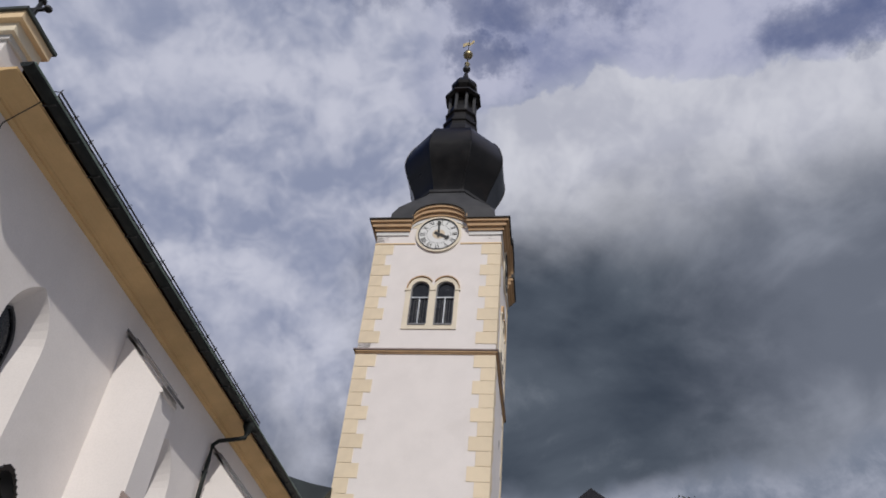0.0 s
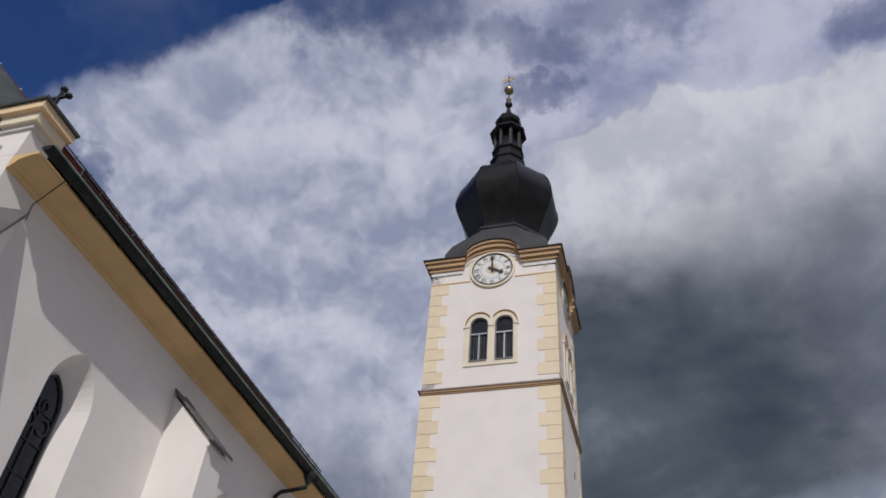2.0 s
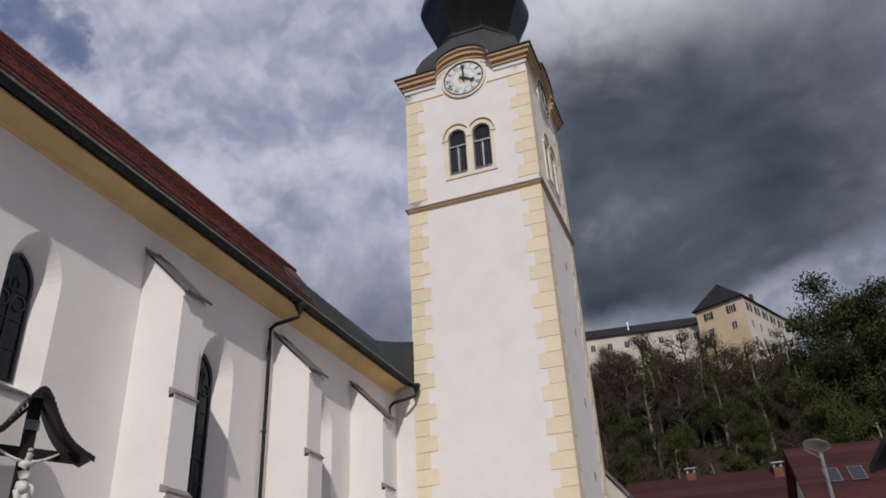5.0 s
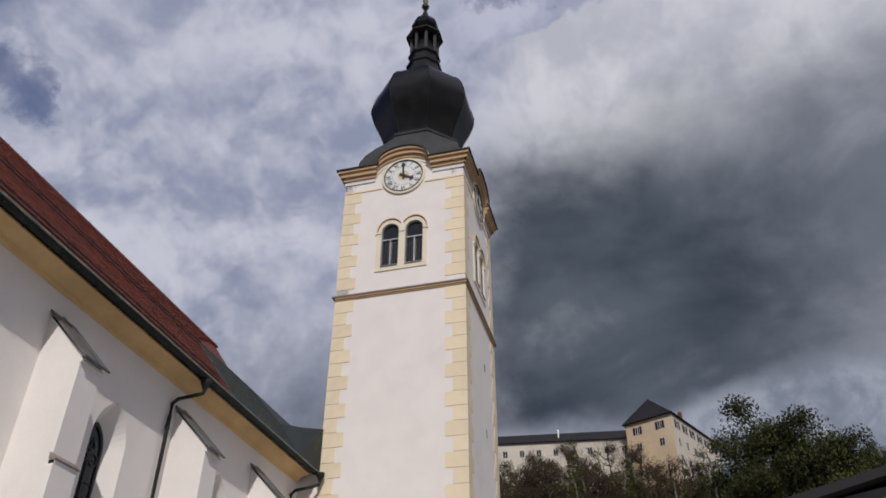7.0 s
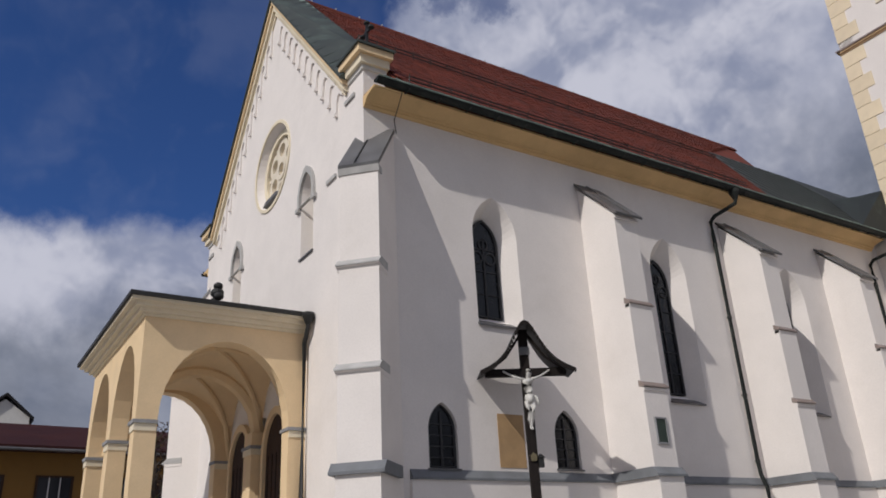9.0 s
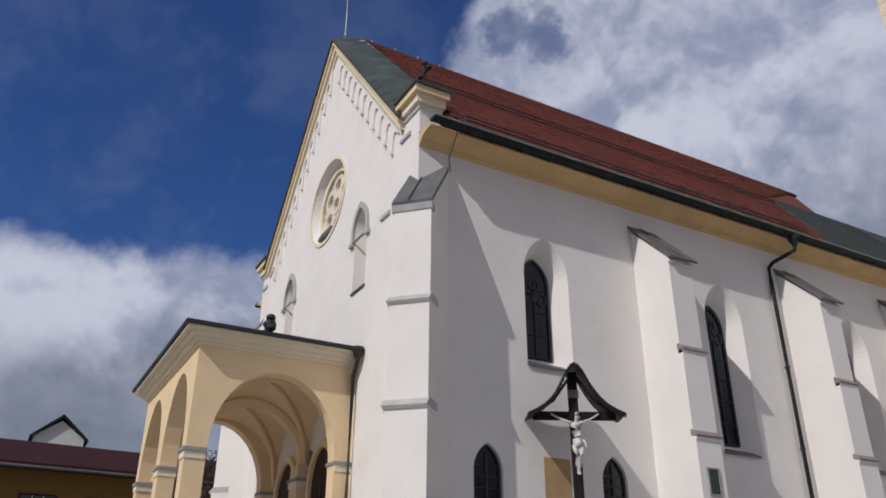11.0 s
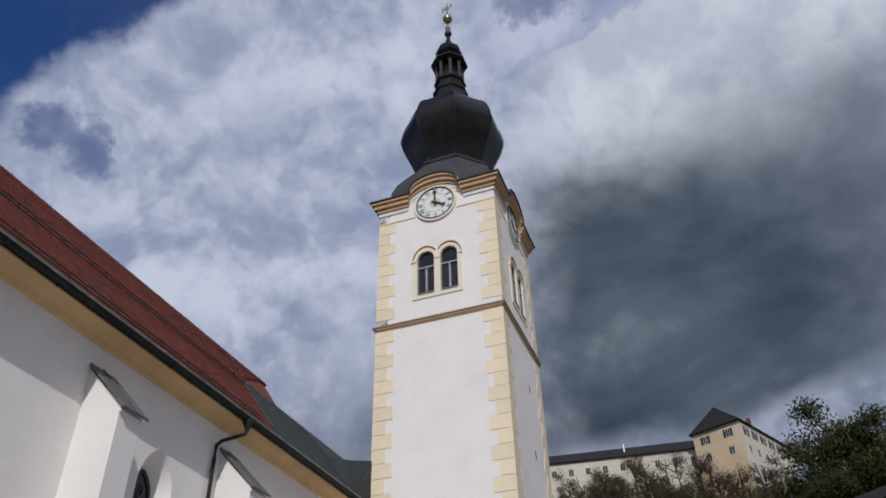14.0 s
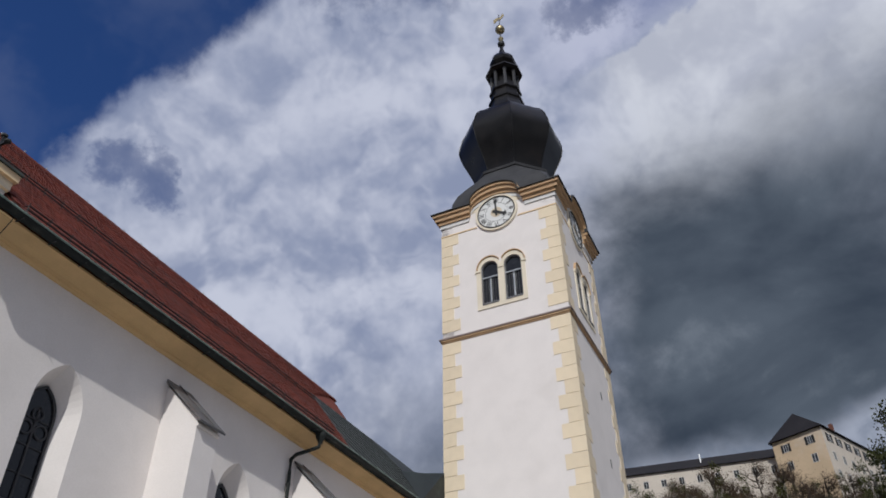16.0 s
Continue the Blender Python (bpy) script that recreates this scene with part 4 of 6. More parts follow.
def build_roof():
    deck = bmesh.new()
    a = [roof_pt(0, Y0R, -0.06), roof_pt(0, -0.15, -0.06), roof_pt(4.6, 0.4, -0.06), roof_pt(6.6, 9.0, -0.06), roof_pt(6.4, -0.7, -0.06), roof_pt(SLOPE_LEN, Y1R, -0.06), roof_pt(SLOPE_LEN, Y0R, -0.06)]
    vs = [deck.verts.new(p) for p in (a[0], a[1], a[2], a[4], a[5], a[6])]
    lo = [deck.verts.new(v.co - Vector((0, 0, 0.07))) for v in vs]
    deck.faces.new(vs)
    deck.faces.new(lo[::-1])
    for i in range(len(vs)):
        j = (i + 1) % len(vs)
        deck.faces.new((vs[i], vs[j], lo[j], lo[i]))
    cpart("roof_deck", deck, "tile", label="red clay underlayer of the roof")
    # the far slope
    far = bmesh.new()
    q = [(AX, Y0R, RIDGE + 0.02), (AX, Y1R, RIDGE + 0.02), (WL - 0.8, Y1R, EAVE + 0.05), (WL - 0.8, Y0R, EAVE + 0.05)]
    t = [far.verts.new(p) for p in q]
    u = [far.verts.new((p[0], p[1], p[2] - 0.2)) for p in q]
    far.faces.new(t)
    far.faces.new(u[::-1])
    for i in range(4):
        far.faces.new((t[i], t[(i + 1) % 4], u[(i + 1) % 4], u[i]))
    cpart("roof_slope", far, "tile", label="red tiled roof slope")
    # copper roof beside the tower
    cop = bmesh.new()
    pts = [roof_pt(0, -7.3, 0.02), roof_pt(0, -0.12, 0.02), roof_pt(2.2, 0.05, 0.02), roof_pt(6.9, 12.0, 0.02), roof_pt(6.5, -4.1, 0.02)]
    t = [cop.verts.new(p) for p in pts]
    u = [cop.verts.new(v.co - Vector((0, 0, 0.16))) for v in t]
    cop.faces.new(t)
    cop.faces.new(u[::-1])
    for i in range(5):
        cop.faces.new((t[i], t[(i + 1) % 5], u[(i + 1) % 5], u[i]))
    cr = cpart("copper_roof", cop, "darkcopper", label="dark green copper roof beside the tower")
    for k in range(13):
        y = -6.6 + k * 0.62
        s1 = min(6.3, (y + 7.2) / 0.5)
        if s1 < 0.4:
            continue
        bm = bmesh.new()
        tube(bm, [roof_pt(0.05, y, 0.035), roof_pt(s1, y + 0.0, 0.035)], 0.022, 5)
        cpart("seam", bm, "darkcopper", cr)
    back = bmesh.new()
    p = [roof_pt(6.9, 12.0, 0), roof_pt(6.5, -4.1, 0), Vector((WL, -2.0, EAVE)), Vector((WL, 12.0, EAVE))]
    back.faces.new([back.verts.new(v) for v in p])
    bmesh.ops.solidify(back, geom=back.faces[:], thickness=0.15)
    cpart("copper_roof", back, "darkcopper")
    # small copper saddle against the tower's corner
    sad = bmesh.new()
    pe, pb, pc, pd, pa = (sad.verts.new(q) for q in ((0.06, -1.9, EAVE + 0.17), (0.14, 0.10, 14.45), (-0.80, 0.10, 14.62), (-2.0, 0.10, 14.95), (0.14, 0.10, EAVE + 0.12)))
    for f in ((pe, pd, pc), (pe, pc, pb), (pe, pb, pa), (pa, pb, pc, pd)):
        sad.faces.new(f)
    cpart("roof_saddle", sad, "darkcopper", cr, "copper saddle between roof and tower")
    # ridge capping with small lightning studs
    rc = cpart("ridge_cap", new_prism([(AX - 0.2, RIDGE - 0.06), (AX - 0.1, RIDGE + 0.12), (AX + 0.1, RIDGE + 0.12), (AX + 0.2, RIDGE - 0.06)], on_y, Y0R, Y1R), "tile", label="red ridge tiles")
    for y in np.arange(Y0R + 0.5, Y1R, 0.95):
        cpart("ridge_stud", new_tube([(AX, y, RIDGE + 0.1), (AX, y, RIDGE + 0.27)], 0.03, 5), "zinc", rc)


build_roof()


def tile_mesh(w, l, h):
    """One clay plain tile with a rounded tail, lying on the slope."""
    L = math.hypot(1, PITCH)
    up = Vector((-1 / L, 0, PITCH / L))
    nrm = Vector((PITCH / L, 0, 1 / L))
    pts = []
    for u, v in ((-w, 0.03), (-w * 0.5, 0.0), (w * 0.5, 0.0), (w, 0.03), (w, l), (-w, l)):
        pts.append((u, v))
    verts = []
    for lift in (0.0, h):
        for u, v in pts:
            k = lift * (1 - 0.9 * v / l)
            verts.append(tuple(up * v + nrm * k + Vector((0, u, 0))))
    n = len(pts)
    faces = [tuple(range(n, 2 * n))] + [(i, (i + 1) % n, n + (i + 1) % n, n + i) for i in range(n)]
    return verts, faces


def build_tiles():
    w, row = 0.205, 0.31
    verts, faces = tile_mesh(w / 2 - 0.005, row + 0.05, 0.020)
    me = bpy.data.meshes.new("roof_tile")
    me.from_pydata(verts, [], faces)
    me.materials.append(M["tile"])
    rng = random.Random(4)
    allv, allf, singles = [], [], 0
    s, n = 0.02, 0
    while s < SLOPE_LEN - 0.1:
        y = Y0R + (w / 2 if n % 2 else 0) + w / 2
        while y < red_limit(s):
            p = roof_pt(s, y, 0.0) + Vector((0, 0, rng.uniform(-0.004, 0.008)))
            if n < 6 and y < Y0R + 50 * w and singles < 300:
                ob = new("roof_tile", me)
                ob.parent = church
                ob.location = p - church.location
                singles += 1
            else:
                k = len(allv)
                allv += [(v[0] + p.x, v[1] + p.y, v[2] + p.z) for v in verts]
                allf += [tuple(i + k for i in f) for f in faces]
            y += w
        s += row
        n += 1
    big = bpy.data.meshes.new("roof_tiles")
    big.from_pydata(allv, [], allf)
    big.materials.append(M["tile"])
    ob = new("roof_tiles", big)
    ob.parent = church
    ob.location = -church.location
    tagged(ob, "rows of weathered red clay tiles", kind="stuff")


def build_snow_guards():
    for s, y0, y1 in ((0.16, F + 0.9, -8.4), (4.6, F + 1.0, -5.5)):
        g = thing("snow_guard", "black iron snow guard rail on the roof", "snow guard", "snow guards", at=tuple(roof_pt(s, (y0 + y1) / 2)))
        for h in (0.08, 0.19):
            cpart("rail", new_tube([roof_pt(s, y0, 0.04) + Vector((0, 0, h)), roof_pt(s, y1, 0.04) + Vector((0, 0, h))], 0.02, 5), "iron", g)
        y = y0
        while y < y1:
            p = roof_pt(s, y, 0.03)
            bm = bmesh.new()
            tube(bm, [p, p + Vector((0.015, 0, 0.20)), p + Vector((0.04, 0, 0.25))], 0.014, 4)
            tube(bm, [p + Vector((0, 0.0, 0.19)), roof_pt(s + 0.3, y, 0.04)], 0.011, 4)
            cpart("stanchion", bm, "iron", g)
            y += 0.62


build_snow_guards()


# ---- tower ----
T0, T1, TC = 0.12, 6.48, 3.30
STRING, CORN = 21.05, 28.83
tower = thing("bell_tower", "tall white church tower with cream quoins and black onion dome", "tower", at=(TC, TC, 2.4))


def tpart(name, bm, mat, parent=None, label="", smooth=False):
    return cpart(name, bm, mat, parent or tower, label, smooth)


FACES = []
for k in range(4):   # front, yard side, back, far side: turn about the tower's axis
    FACES.append(Matrix.Translation((TC, TC, 0)) @ Matrix.Rotation(math.pi / 2 * k, 4, "Z") @ Matrix.Translation((-TC, -TC, 0)))


def face_map(k):
    m = FACES[k]

    def to3(u, v, a):
        return m @ Vector((u, T0 + a, v))
    return to3


def tower_face(k):
    to3 = face_map(k)
    wins = [roundarch(c, 22.50, 24.57, 0.45) for c in (2.72, 3.95)] if k in (0, 1) else []
    outer = [(T0, 1.2), (T1, 1.2), (T1, CORN), (T0, CORN)]
    tpart("tower_wall", pierced(outer, [(h, h) for h in wins], to3, 0.0, 0.6), "white", label="white plaster tower wall")
    if k > 1:
        return
    # paired belfry window
    big = [(2.02, 22.22), (4.60, 22.22), (4.60, 24.54)]
    for c in (3.95, 2.72):
        big += [(c + 0.62 * math.cos(a), 24.57 + 0.68 * math.sin(a)) for a in [math.radians(d) for d in range(0, 181, 15)] if not (c == 3.95 and c + 0.62 * math.cos(a) < 3.335) and not (c == 2.72 and c + 0.62 * math.cos(a) > 3.335)]
    big += [(2.02, 24.54)]
    surround = tpart("belfry_window", pierced(big, [(h, h) for h in wins], to3, -0.05, 0.0), "winpale", label="paired round-arched belfry window in a cream surround")
    for c in (2.72, 3.95):
        hood = [(c + 0.68 * math.cos(a), 24.57 + 0.75 * math.sin(a)) for a in [math.radians(d) for d in range(0, 181, 12)] if (c + 0.70 * math.cos(a) - 3.335) * (c - 3.335) > 0]
        inn = [(c + (u - c) * 0.94, 24.57 + (v - 24.57) * 0.94) for u, v in hood]
        tpart("hood_mould", new_prism(hood + inn[::-1], to3, -0.11, 0.0), "tan", surround)
        tpart("louvre_pane", new_prism(roundarch(c, 22.50, 24.57, 0.44), to3, 0.11, 0.15), "glass", surround, "dark belfry opening")
        tpart("window_frame", ring(roundarch(c, 22.50, 24.57, 0.448), roundarch(c, 22.57, 24.56, 0.395), to3, 0.04, 0.10), "slate", surround)
        tpart("mullion", new_prism([(c - 0.03, 22.55), (c + 0.03, 22.55), (c + 0.03, 24.05), (c - 0.03, 24.05)], to3, 0.03, 0.105), "zinc", surround)
        tpart("transom", new_prism([(c - 0.42, 24.05), (c + 0.42, 24.05), (c + 0.42, 24.12), (c - 0.42, 24.12)], to3, 0.028, 0.108), "zinc", surround)
        for j in range(-2, 3):
            if j:
                tpart("glazing_bar", new_prism([(c + j * 0.12 - 0.01, 22.56), (c + j * 0.12 + 0.01, 22.56), (c + j * 0.12 + 0.01, 24.03), (c + j * 0.12 - 0.01, 24.03)], to3, 0.05, 0.102), "lead", surround)
        tpart("window_sill", new_prism([(c - 0.42, 22.44), (c + 0.42, 22.44), (c + 0.42, 22.53), (c - 0.42, 22.53)], to3, -0.08, 0.28), "slate", surround)
    tpart("impost", new_prism([(1.97, 24.44), (2.25, 24.44), (2.25, 24.56), (1.97, 24.56)], to3, -0.09, 0.0), "winpale", surround)
    tpart("impost", new_prism([(3.18, 24.44), (3.49, 24.44), (3.49, 24.56), (3.18, 24.56)], to3, -0.09, 0.0), "winpale", surround)
    tpart("impost", new_prism([(4.42, 24.44), (4.66, 24.44), (4.66, 24.56), (4.42, 24.56)], to3, -0.09, 0.0), "winpale", surround)


for k in range(4):
    tower_face(k)


def eyebrow(lift, half, rise, n=14):
    """Outline of a cornice that swings up over the clock: (u, z) from one end to the other."""
    pts = []
    for i in range(n + 1):
        a = math.pi - math.pi * i / n
        u = TC + half * math.cos(a)
        z = math.sin(a) ** 0.8 * rise
        pts.append((u, z + lift))
    return pts


def build_tower_cornice():
    # stepped mouldings: bottom, top, projection, material
    steps = [(27.98, 28.22, 0.06, "paint"), (28.22, 28.42, 0.14, "tan"), (28.42, 28.66, 0.27, "tan"), (28.66, 28.82, 0.38, "tan"), (28.82, 28.88, 0.46, "iron")]
    for k in range(4):
        to3 = face_map(k)
        for n, (z0, z1, o, mat) in enumerate(steps):
            lo, hi = eyebrow(z0, 1.56 - 0.05 * n, 1.0), eyebrow(z1, 1.56 - 0.05 * n + 0.04, 1.0)
            a, b = T0 - o, T1 + o
            # straight wings and the swung middle as one outline
            low = [(a, z0)] + lo + [(b, z0)]
            up = [(a, z1)] + hi + [(b, z1)]
            bm = bmesh.new()
            f0 = [(bm.verts.new(to3(u, z, -o)), bm.verts.new(to3(u2, z2, -o))) for (u, z), (u2, z2) in zip(low, up)]
            b0 = [(bm.verts.new(to3(min(max(u, T0), T1), z, 0.3)), bm.verts.new(to3(min(max(u2, T0), T1), z2, 0.3))) for (u, z), (u2, z2) in zip(low, up)]
            for i in range(len(f0) - 1):
                bm.faces.new((f0[i][0], f0[i + 1][0], f0[i + 1][1], f0[i][1]))
                bm.faces.new((f0[i][0], b0[i][0], b0[i + 1][0], f0[i + 1][0]))
                bm.faces.new((f0[i][1], f0[i + 1][1], b0[i + 1][1], b0[i][1]))
            tpart("cornice_moulding", bm, mat, label="tan and cream cornice swung up over the clock" if mat == "tan" else "")
        # tympanum behind the swung part, frieze line
        tym = [(TC - 1.54, 28.5)] + [(u, z) for u, z in eyebrow(28.72, 1.50, 0.96)] + [(TC + 1.54, 28.5)]
        tpart("tympanum", new_prism(tym, to3, -0.02, 0.19), "pale")
        for u0, u1 in ((T0 - 0.02, TC - 1.14), (TC + 1.14, T1 + 0.02)):
            tpart("frieze_line", new_prism([(u0, 27.40), (u1, 27.40), (u1, 27.47), (u0, 27.47)], to3, -0.04, 0.0), "cream")
        # string course
        for z0, z1, o, mat in ((20.86, 20.93, 0.05, "tan"), (20.93, 21.02, 0.10, "tan"), (21.02, 21.09, 0.145, "browncap")):
            tpart("string_course", new_prism([(T0 - o, z0), (T1 + o, z0), (T1 + o, z1), (T0 - o, z1)], to3, -o, 0.0), mat)
    # tympanum roofs: small barrel dormers over the clocks
    for k in range(4):
        to3 = face_map(k)
        bar = eyebrow(28.93, 1.60, 1.0)
        tpart("clock_dormer", new_prism(bar, to3, 0.2, 2.4), "apron", label="dark sheet metal over the clock cornice")


build_tower_cornice()


def roman(n):
    return ["I", "II", "III", "IV", "V", "VI", "VII", "VIII", "IX", "X", "XI", "XII"][n - 1]


def build_clock(k):
    m = FACES[k]
    to3 = face_map(k)
    cz = 28.03
    cl = thing("tower_clock", "white round tower clock with black roman numerals", "clock", "tower clocks", at=tuple(m @ Vector((TC, T0 - 0.1, cz))))
    rim = ring(circle(TC, cz, 1.17, 48), circle(TC, cz, 1.04, 48), to3, -0.10, 0.0)
    cpart("surround", rim, "winpale", cl, "round cream moulded surround")
    cpart("rim", ring(circle(TC, cz, 1.05, 48), circle(TC, cz, 1.0, 48), to3, -0.125, -0.02), "iron", cl)
    cpart("dial", new_prism(circle(TC, cz, 1.02, 48), to3, -0.07, -0.01), "dial", cl, "white enamel dial")
    cpart("chapter_ring", ring(circle(TC, cz, 0.62, 40), circle(TC, cz, 0.606, 40), to3, -0.076, -0.07), "iron", cl)
    cpart("centre_disc", new_prism(circle(TC, cz, 0.32, 32), to3, -0.074, -0.07), "dialtan", cl, "pale tan centre of the dial")
    for h in range(1, 13):
        a = math.pi / 2 - math.pi * h / 6
        cu = bpy.data.curves.new("numeral", "FONT")
        cu.body, cu.size, cu.align_x, cu.align_y, cu.extrude = roman(h), 0.37, "CENTER", "CENTER", 0.004
        ob = new("numeral", cu)
        dg = bpy.context.evaluated_depsgraph_get()
        me = bpy.data.meshes.new_from_object(ob.evaluated_get(dg))
        bpy.data.objects.remove(ob)
        me.materials.clear()
        me.materials.append(M["iron"])
        ob = new("numeral", me)
        ob.parent = cl
        world_m = m @ Matrix.Translation((TC + 0.81 * math.cos(a), T0 - 0.08, cz + 0.81 * math.sin(a))) @ Matrix.Rotation(math.pi / 2, 4, "X") @ Matrix.Rotation(a - math.pi / 2, 4, "Z") @ Matrix.Diagonal((0.72, 1, 1, 1))
        ob.matrix_basis = Matrix.Translation(-Vector(cl.location)) @ world_m
    for hour, length, tail, wide in ((11.95, 0.90, 0.24, 0.06), (3.95, 0.64, 0.24, 0.10)):
        a = math.pi / 2 - math.pi * hour / 6
        u, v = math.cos(a), math.sin(a)
        pts = []
        for r, w in ((-tail, wide * 0.8), (0, wide), (length * 0.68, wide * 0.7), (length * 0.74, wide * 2.0), (length, 0.01)):
            pts.append((TC + u * r - v * w, cz + v * r + u * w))
        for r, w in ((length, 0.01), (length * 0.74, wide * 2.0), (length * 0.68, wide * 0.7), (0, wide), (-tail, wide * 0.8)):
            pts.append((TC + u * r + v * w, cz + v * r - u * w))
        d = -0.11 if length > 0.8 else -0.095
        cpart("clock_hand", new_prism(pts, to3, d, d + 0.012), "iron", cl)
    cpart("hub", new_prism(circle(TC, cz, 0.09, 16), to3, -0.12, -0.06), "iron", cl)


build_clock(0)
build_clock(1)


def smooth_profile(pts, n=4):
    """Catmull-Rom through (radius, z) pairs."""
    out = []
    for i in range(len(pts) - 1):
        p = [Vector(pts[max(0, min(len(pts) - 1, i + k))]) for k in (-1, 0, 1, 2)]
        for q in range(n):
            t = q / n
            out.append(tuple(0.5 * (2 * p[1] + (p[2] - p[0]) * t + (2 * p[0] - 5 * p[1] + 4 * p[2] - p[3]) * t * t + (3 * p[1] - p[0] - 3 * p[2] + p[3]) * t ** 3)))
    return out + [pts[-1]]


def build_dome():
    C = TC
    # square bell-shaped apron that turns into the octagon
    bm = bmesh.new()
    prof = [(3.05, 28.86), (2.88, 29.1), (2.80, 29.5), (2.76, 30.0), (2.70, 30.5), (2.60, 30.95), (2.46, 31.35), (2.33, 31.7), (2.24, 32.0)]
    rings = []
    for r, z in prof:
        t = sstep(z, 30.0, 32.0)
        pts = []
        for i in range(8):
            s, q = i // 2, i % 2
            sq = [(-1, -1), (1, -1), (1, 1), (-1, 1)]
            cx, cy = sq[s]
            nx, ny = sq[(s + 1) % 4]
            px, py = sq[(s - 1) % 4]
            cut = 0.02 + 0.566 * t
            tx, ty = (px, py) if q == 0 else (nx, ny)
            pts.append(bm.verts.new((C + r * (cx + (tx - cx) * 0.5 * cut), C + r * (cy + (ty - cy) * 0.5 * cut), z)))
        rings.append(pts)
    for lo, hi in zip(rings, rings[1:]):
        for i in range(8):
            bm.faces.new((lo[i], lo[(i + 1) % 8], hi[(i + 1) % 8], hi[i]))
    bm.faces.new(rings[-1])
    tpart("roof_apron", bm, "apron", label="bell-shaped dark grey sheet metal roof")
    t8 = math.pi / 8
    # collar in the paler apron grey, standing for sky reflected on its faces
    tpart("dome_collar", lathe([(2.18, 31.9), (2.32, 31.96), (2.36, 32.1), (2.22, 32.22), (2.0, 32.3)], C, C, 8, t8), "apron")
    onion = [(2.0, 32.2), (2.03, 32.6), (2.16, 33.1), (2.40, 33.75), (2.66, 34.4), (2.84, 35.05), (2.89, 35.5), (2.81, 36.05), (2.62, 36.7), (2.34, 37.2), (2.02, 37.5), (1.70, 37.7), (1.52, 37.8)]
    onion = smooth_profile(onion)
    tpart("onion_dome", lathe(onion, C, C, 8, t8), "black", label="black octagonal onion dome")
    for i in range(8):   # standing hips
        a = t8 + math.pi / 4 * i
        k = 1 / math.cos(math.pi / 8)
        tpart("dome_hip", new_tube([(C + r * k * math.cos(a), C + r * k * math.sin(a), z) for r, z in onion[1:-1]], 0.035, 5), "black")
    tpart("dome_neck", lathe([(1.50, 37.74), (1.60, 37.9), (1.60, 38.0), (1.42, 38.15), (1.18, 38.65), (1.02, 39.2), (0.98, 39.5), (1.06, 39.58), (1.06, 39.78), (0.90, 39.9), (0.86, 40.45), (0.98, 40.55), (0.98, 40.66)], C, C, 8, t8), "black")
    lan = tpart("lantern", lathe([(0.55, 40.6), (0.55, 42.7)], C, C, 8, t8), "black", label="small open lantern with posts")
    for i in range(8):
        a = t8 + math.pi / 4 * i
        x, y = C + 0.84 * math.cos(a), C + 0.84 * math.sin(a)
        tpart("lantern_post", lathe([(0.13, 40.66), (0.10, 40.8), (0.10, 42.3), (0.14, 42.45)], x, y, 6), "apron", lan)
        b = a + math.pi / 8
        xx, yy = C + 0.80 * math.cos(b), C + 0.80 * math.sin(b)
        bm = new_box(-0.26, 0.26, -0.03, 0.03, 40.66, 41.2)
        bmesh.ops.transform(bm, matrix=Matrix.Translation((xx, yy, 0)) @ Matrix.Rotation(b + math.pi / 2, 4, "Z"), verts=bm.verts)
        tpart("lantern_panel", bm, "black", lan)
    tpart("lantern_roof", lathe([(0.92, 42.38), (1.14, 42.48), (1.12, 42.62), (0.86, 42.9), (0.60, 43.1), (0.56, 43.32)], C, C, 8, t8), "black")
    tpart("lantern_cap", lathe([(0.55, 43.25), (0.80, 43.55), (0.84, 43.8), (0.74, 44.1), (0.48, 44.5), (0.24, 44.85), (0.14, 45.3), (0.10, 45.6)], C, C, 8, t8), "black")
    tpart("finial_rod", new_tube([(C, C, 45.4), (C, C, 49.4)], 0.06, 8, 0.5), "iron")
    tpart("finial_knob", ball((C, C, 45.95), 0.26), "iron", smooth=True)
    tpart("finial_cup", lathe([(0.07, 46.2), (0.2, 46.55), (0.07, 46.7)], C, C, 10), "gold")
    tpart("finial_ball", ball((C, C, 47.6), 0.34), "gold", label="gilded ball", smooth=True)
    tpart("weather_vane", new_prism([(C - 0.42, 48.5), (C - 0.1, 48.75), (C + 0.1, 48.7), (C + 0.40, 49.05), (C + 0.30, 49.35), (C + 0.12, 49.0), (C - 0.12, 49.05), (C - 0.42, 48.95)], on_y, C - 0.02, C + 0.02), "gold", label="small gilded weather vane")


build_dome()


def build_quoins():
    """Alternating long and short cream corner blocks on the visible faces, sharing two meshes per face."""
    step = 0.66
    meshes = {}
    for k, side in ((0, 0), (0, 1), (1, 0), (1, 1)):
        m = FACES[k]
        for lo, hi in ((1.7, 20.84), (20.84, 27.38)):
            n, z = 0, hi
            while z - step > lo - 0.02:
                long = n % 2 == 0
                key = (k, side, long)
                if key not in meshes:
                    L = 0.95 if long else 0.62
                    bm = bmesh.new()
                    u0, u1 = (T0 - 0.02, T0 + L) if side == 0 else (T1 - L, T1 + 0.02)
                    box(bm, u0, u1, T0 - 0.022, T0 + 0.001, 0.012, step - 0.012)
                    bmesh.ops.transform(bm, matrix=m, verts=bm.verts)
                    bmesh.ops.recalc_face_normals(bm, faces=bm.faces)
                    me = bpy.data.meshes.new("quoin")
                    bm.to_mesh(me)
                    bm.free()
                    me.materials.append(M["quoin"])
                    meshes[key] = me
                ob = new("quoin", meshes[key])
                ob.parent = tower
                ob.location = Vector((0, 0, z - step)) - tower.location
                z -= step
                n += 1


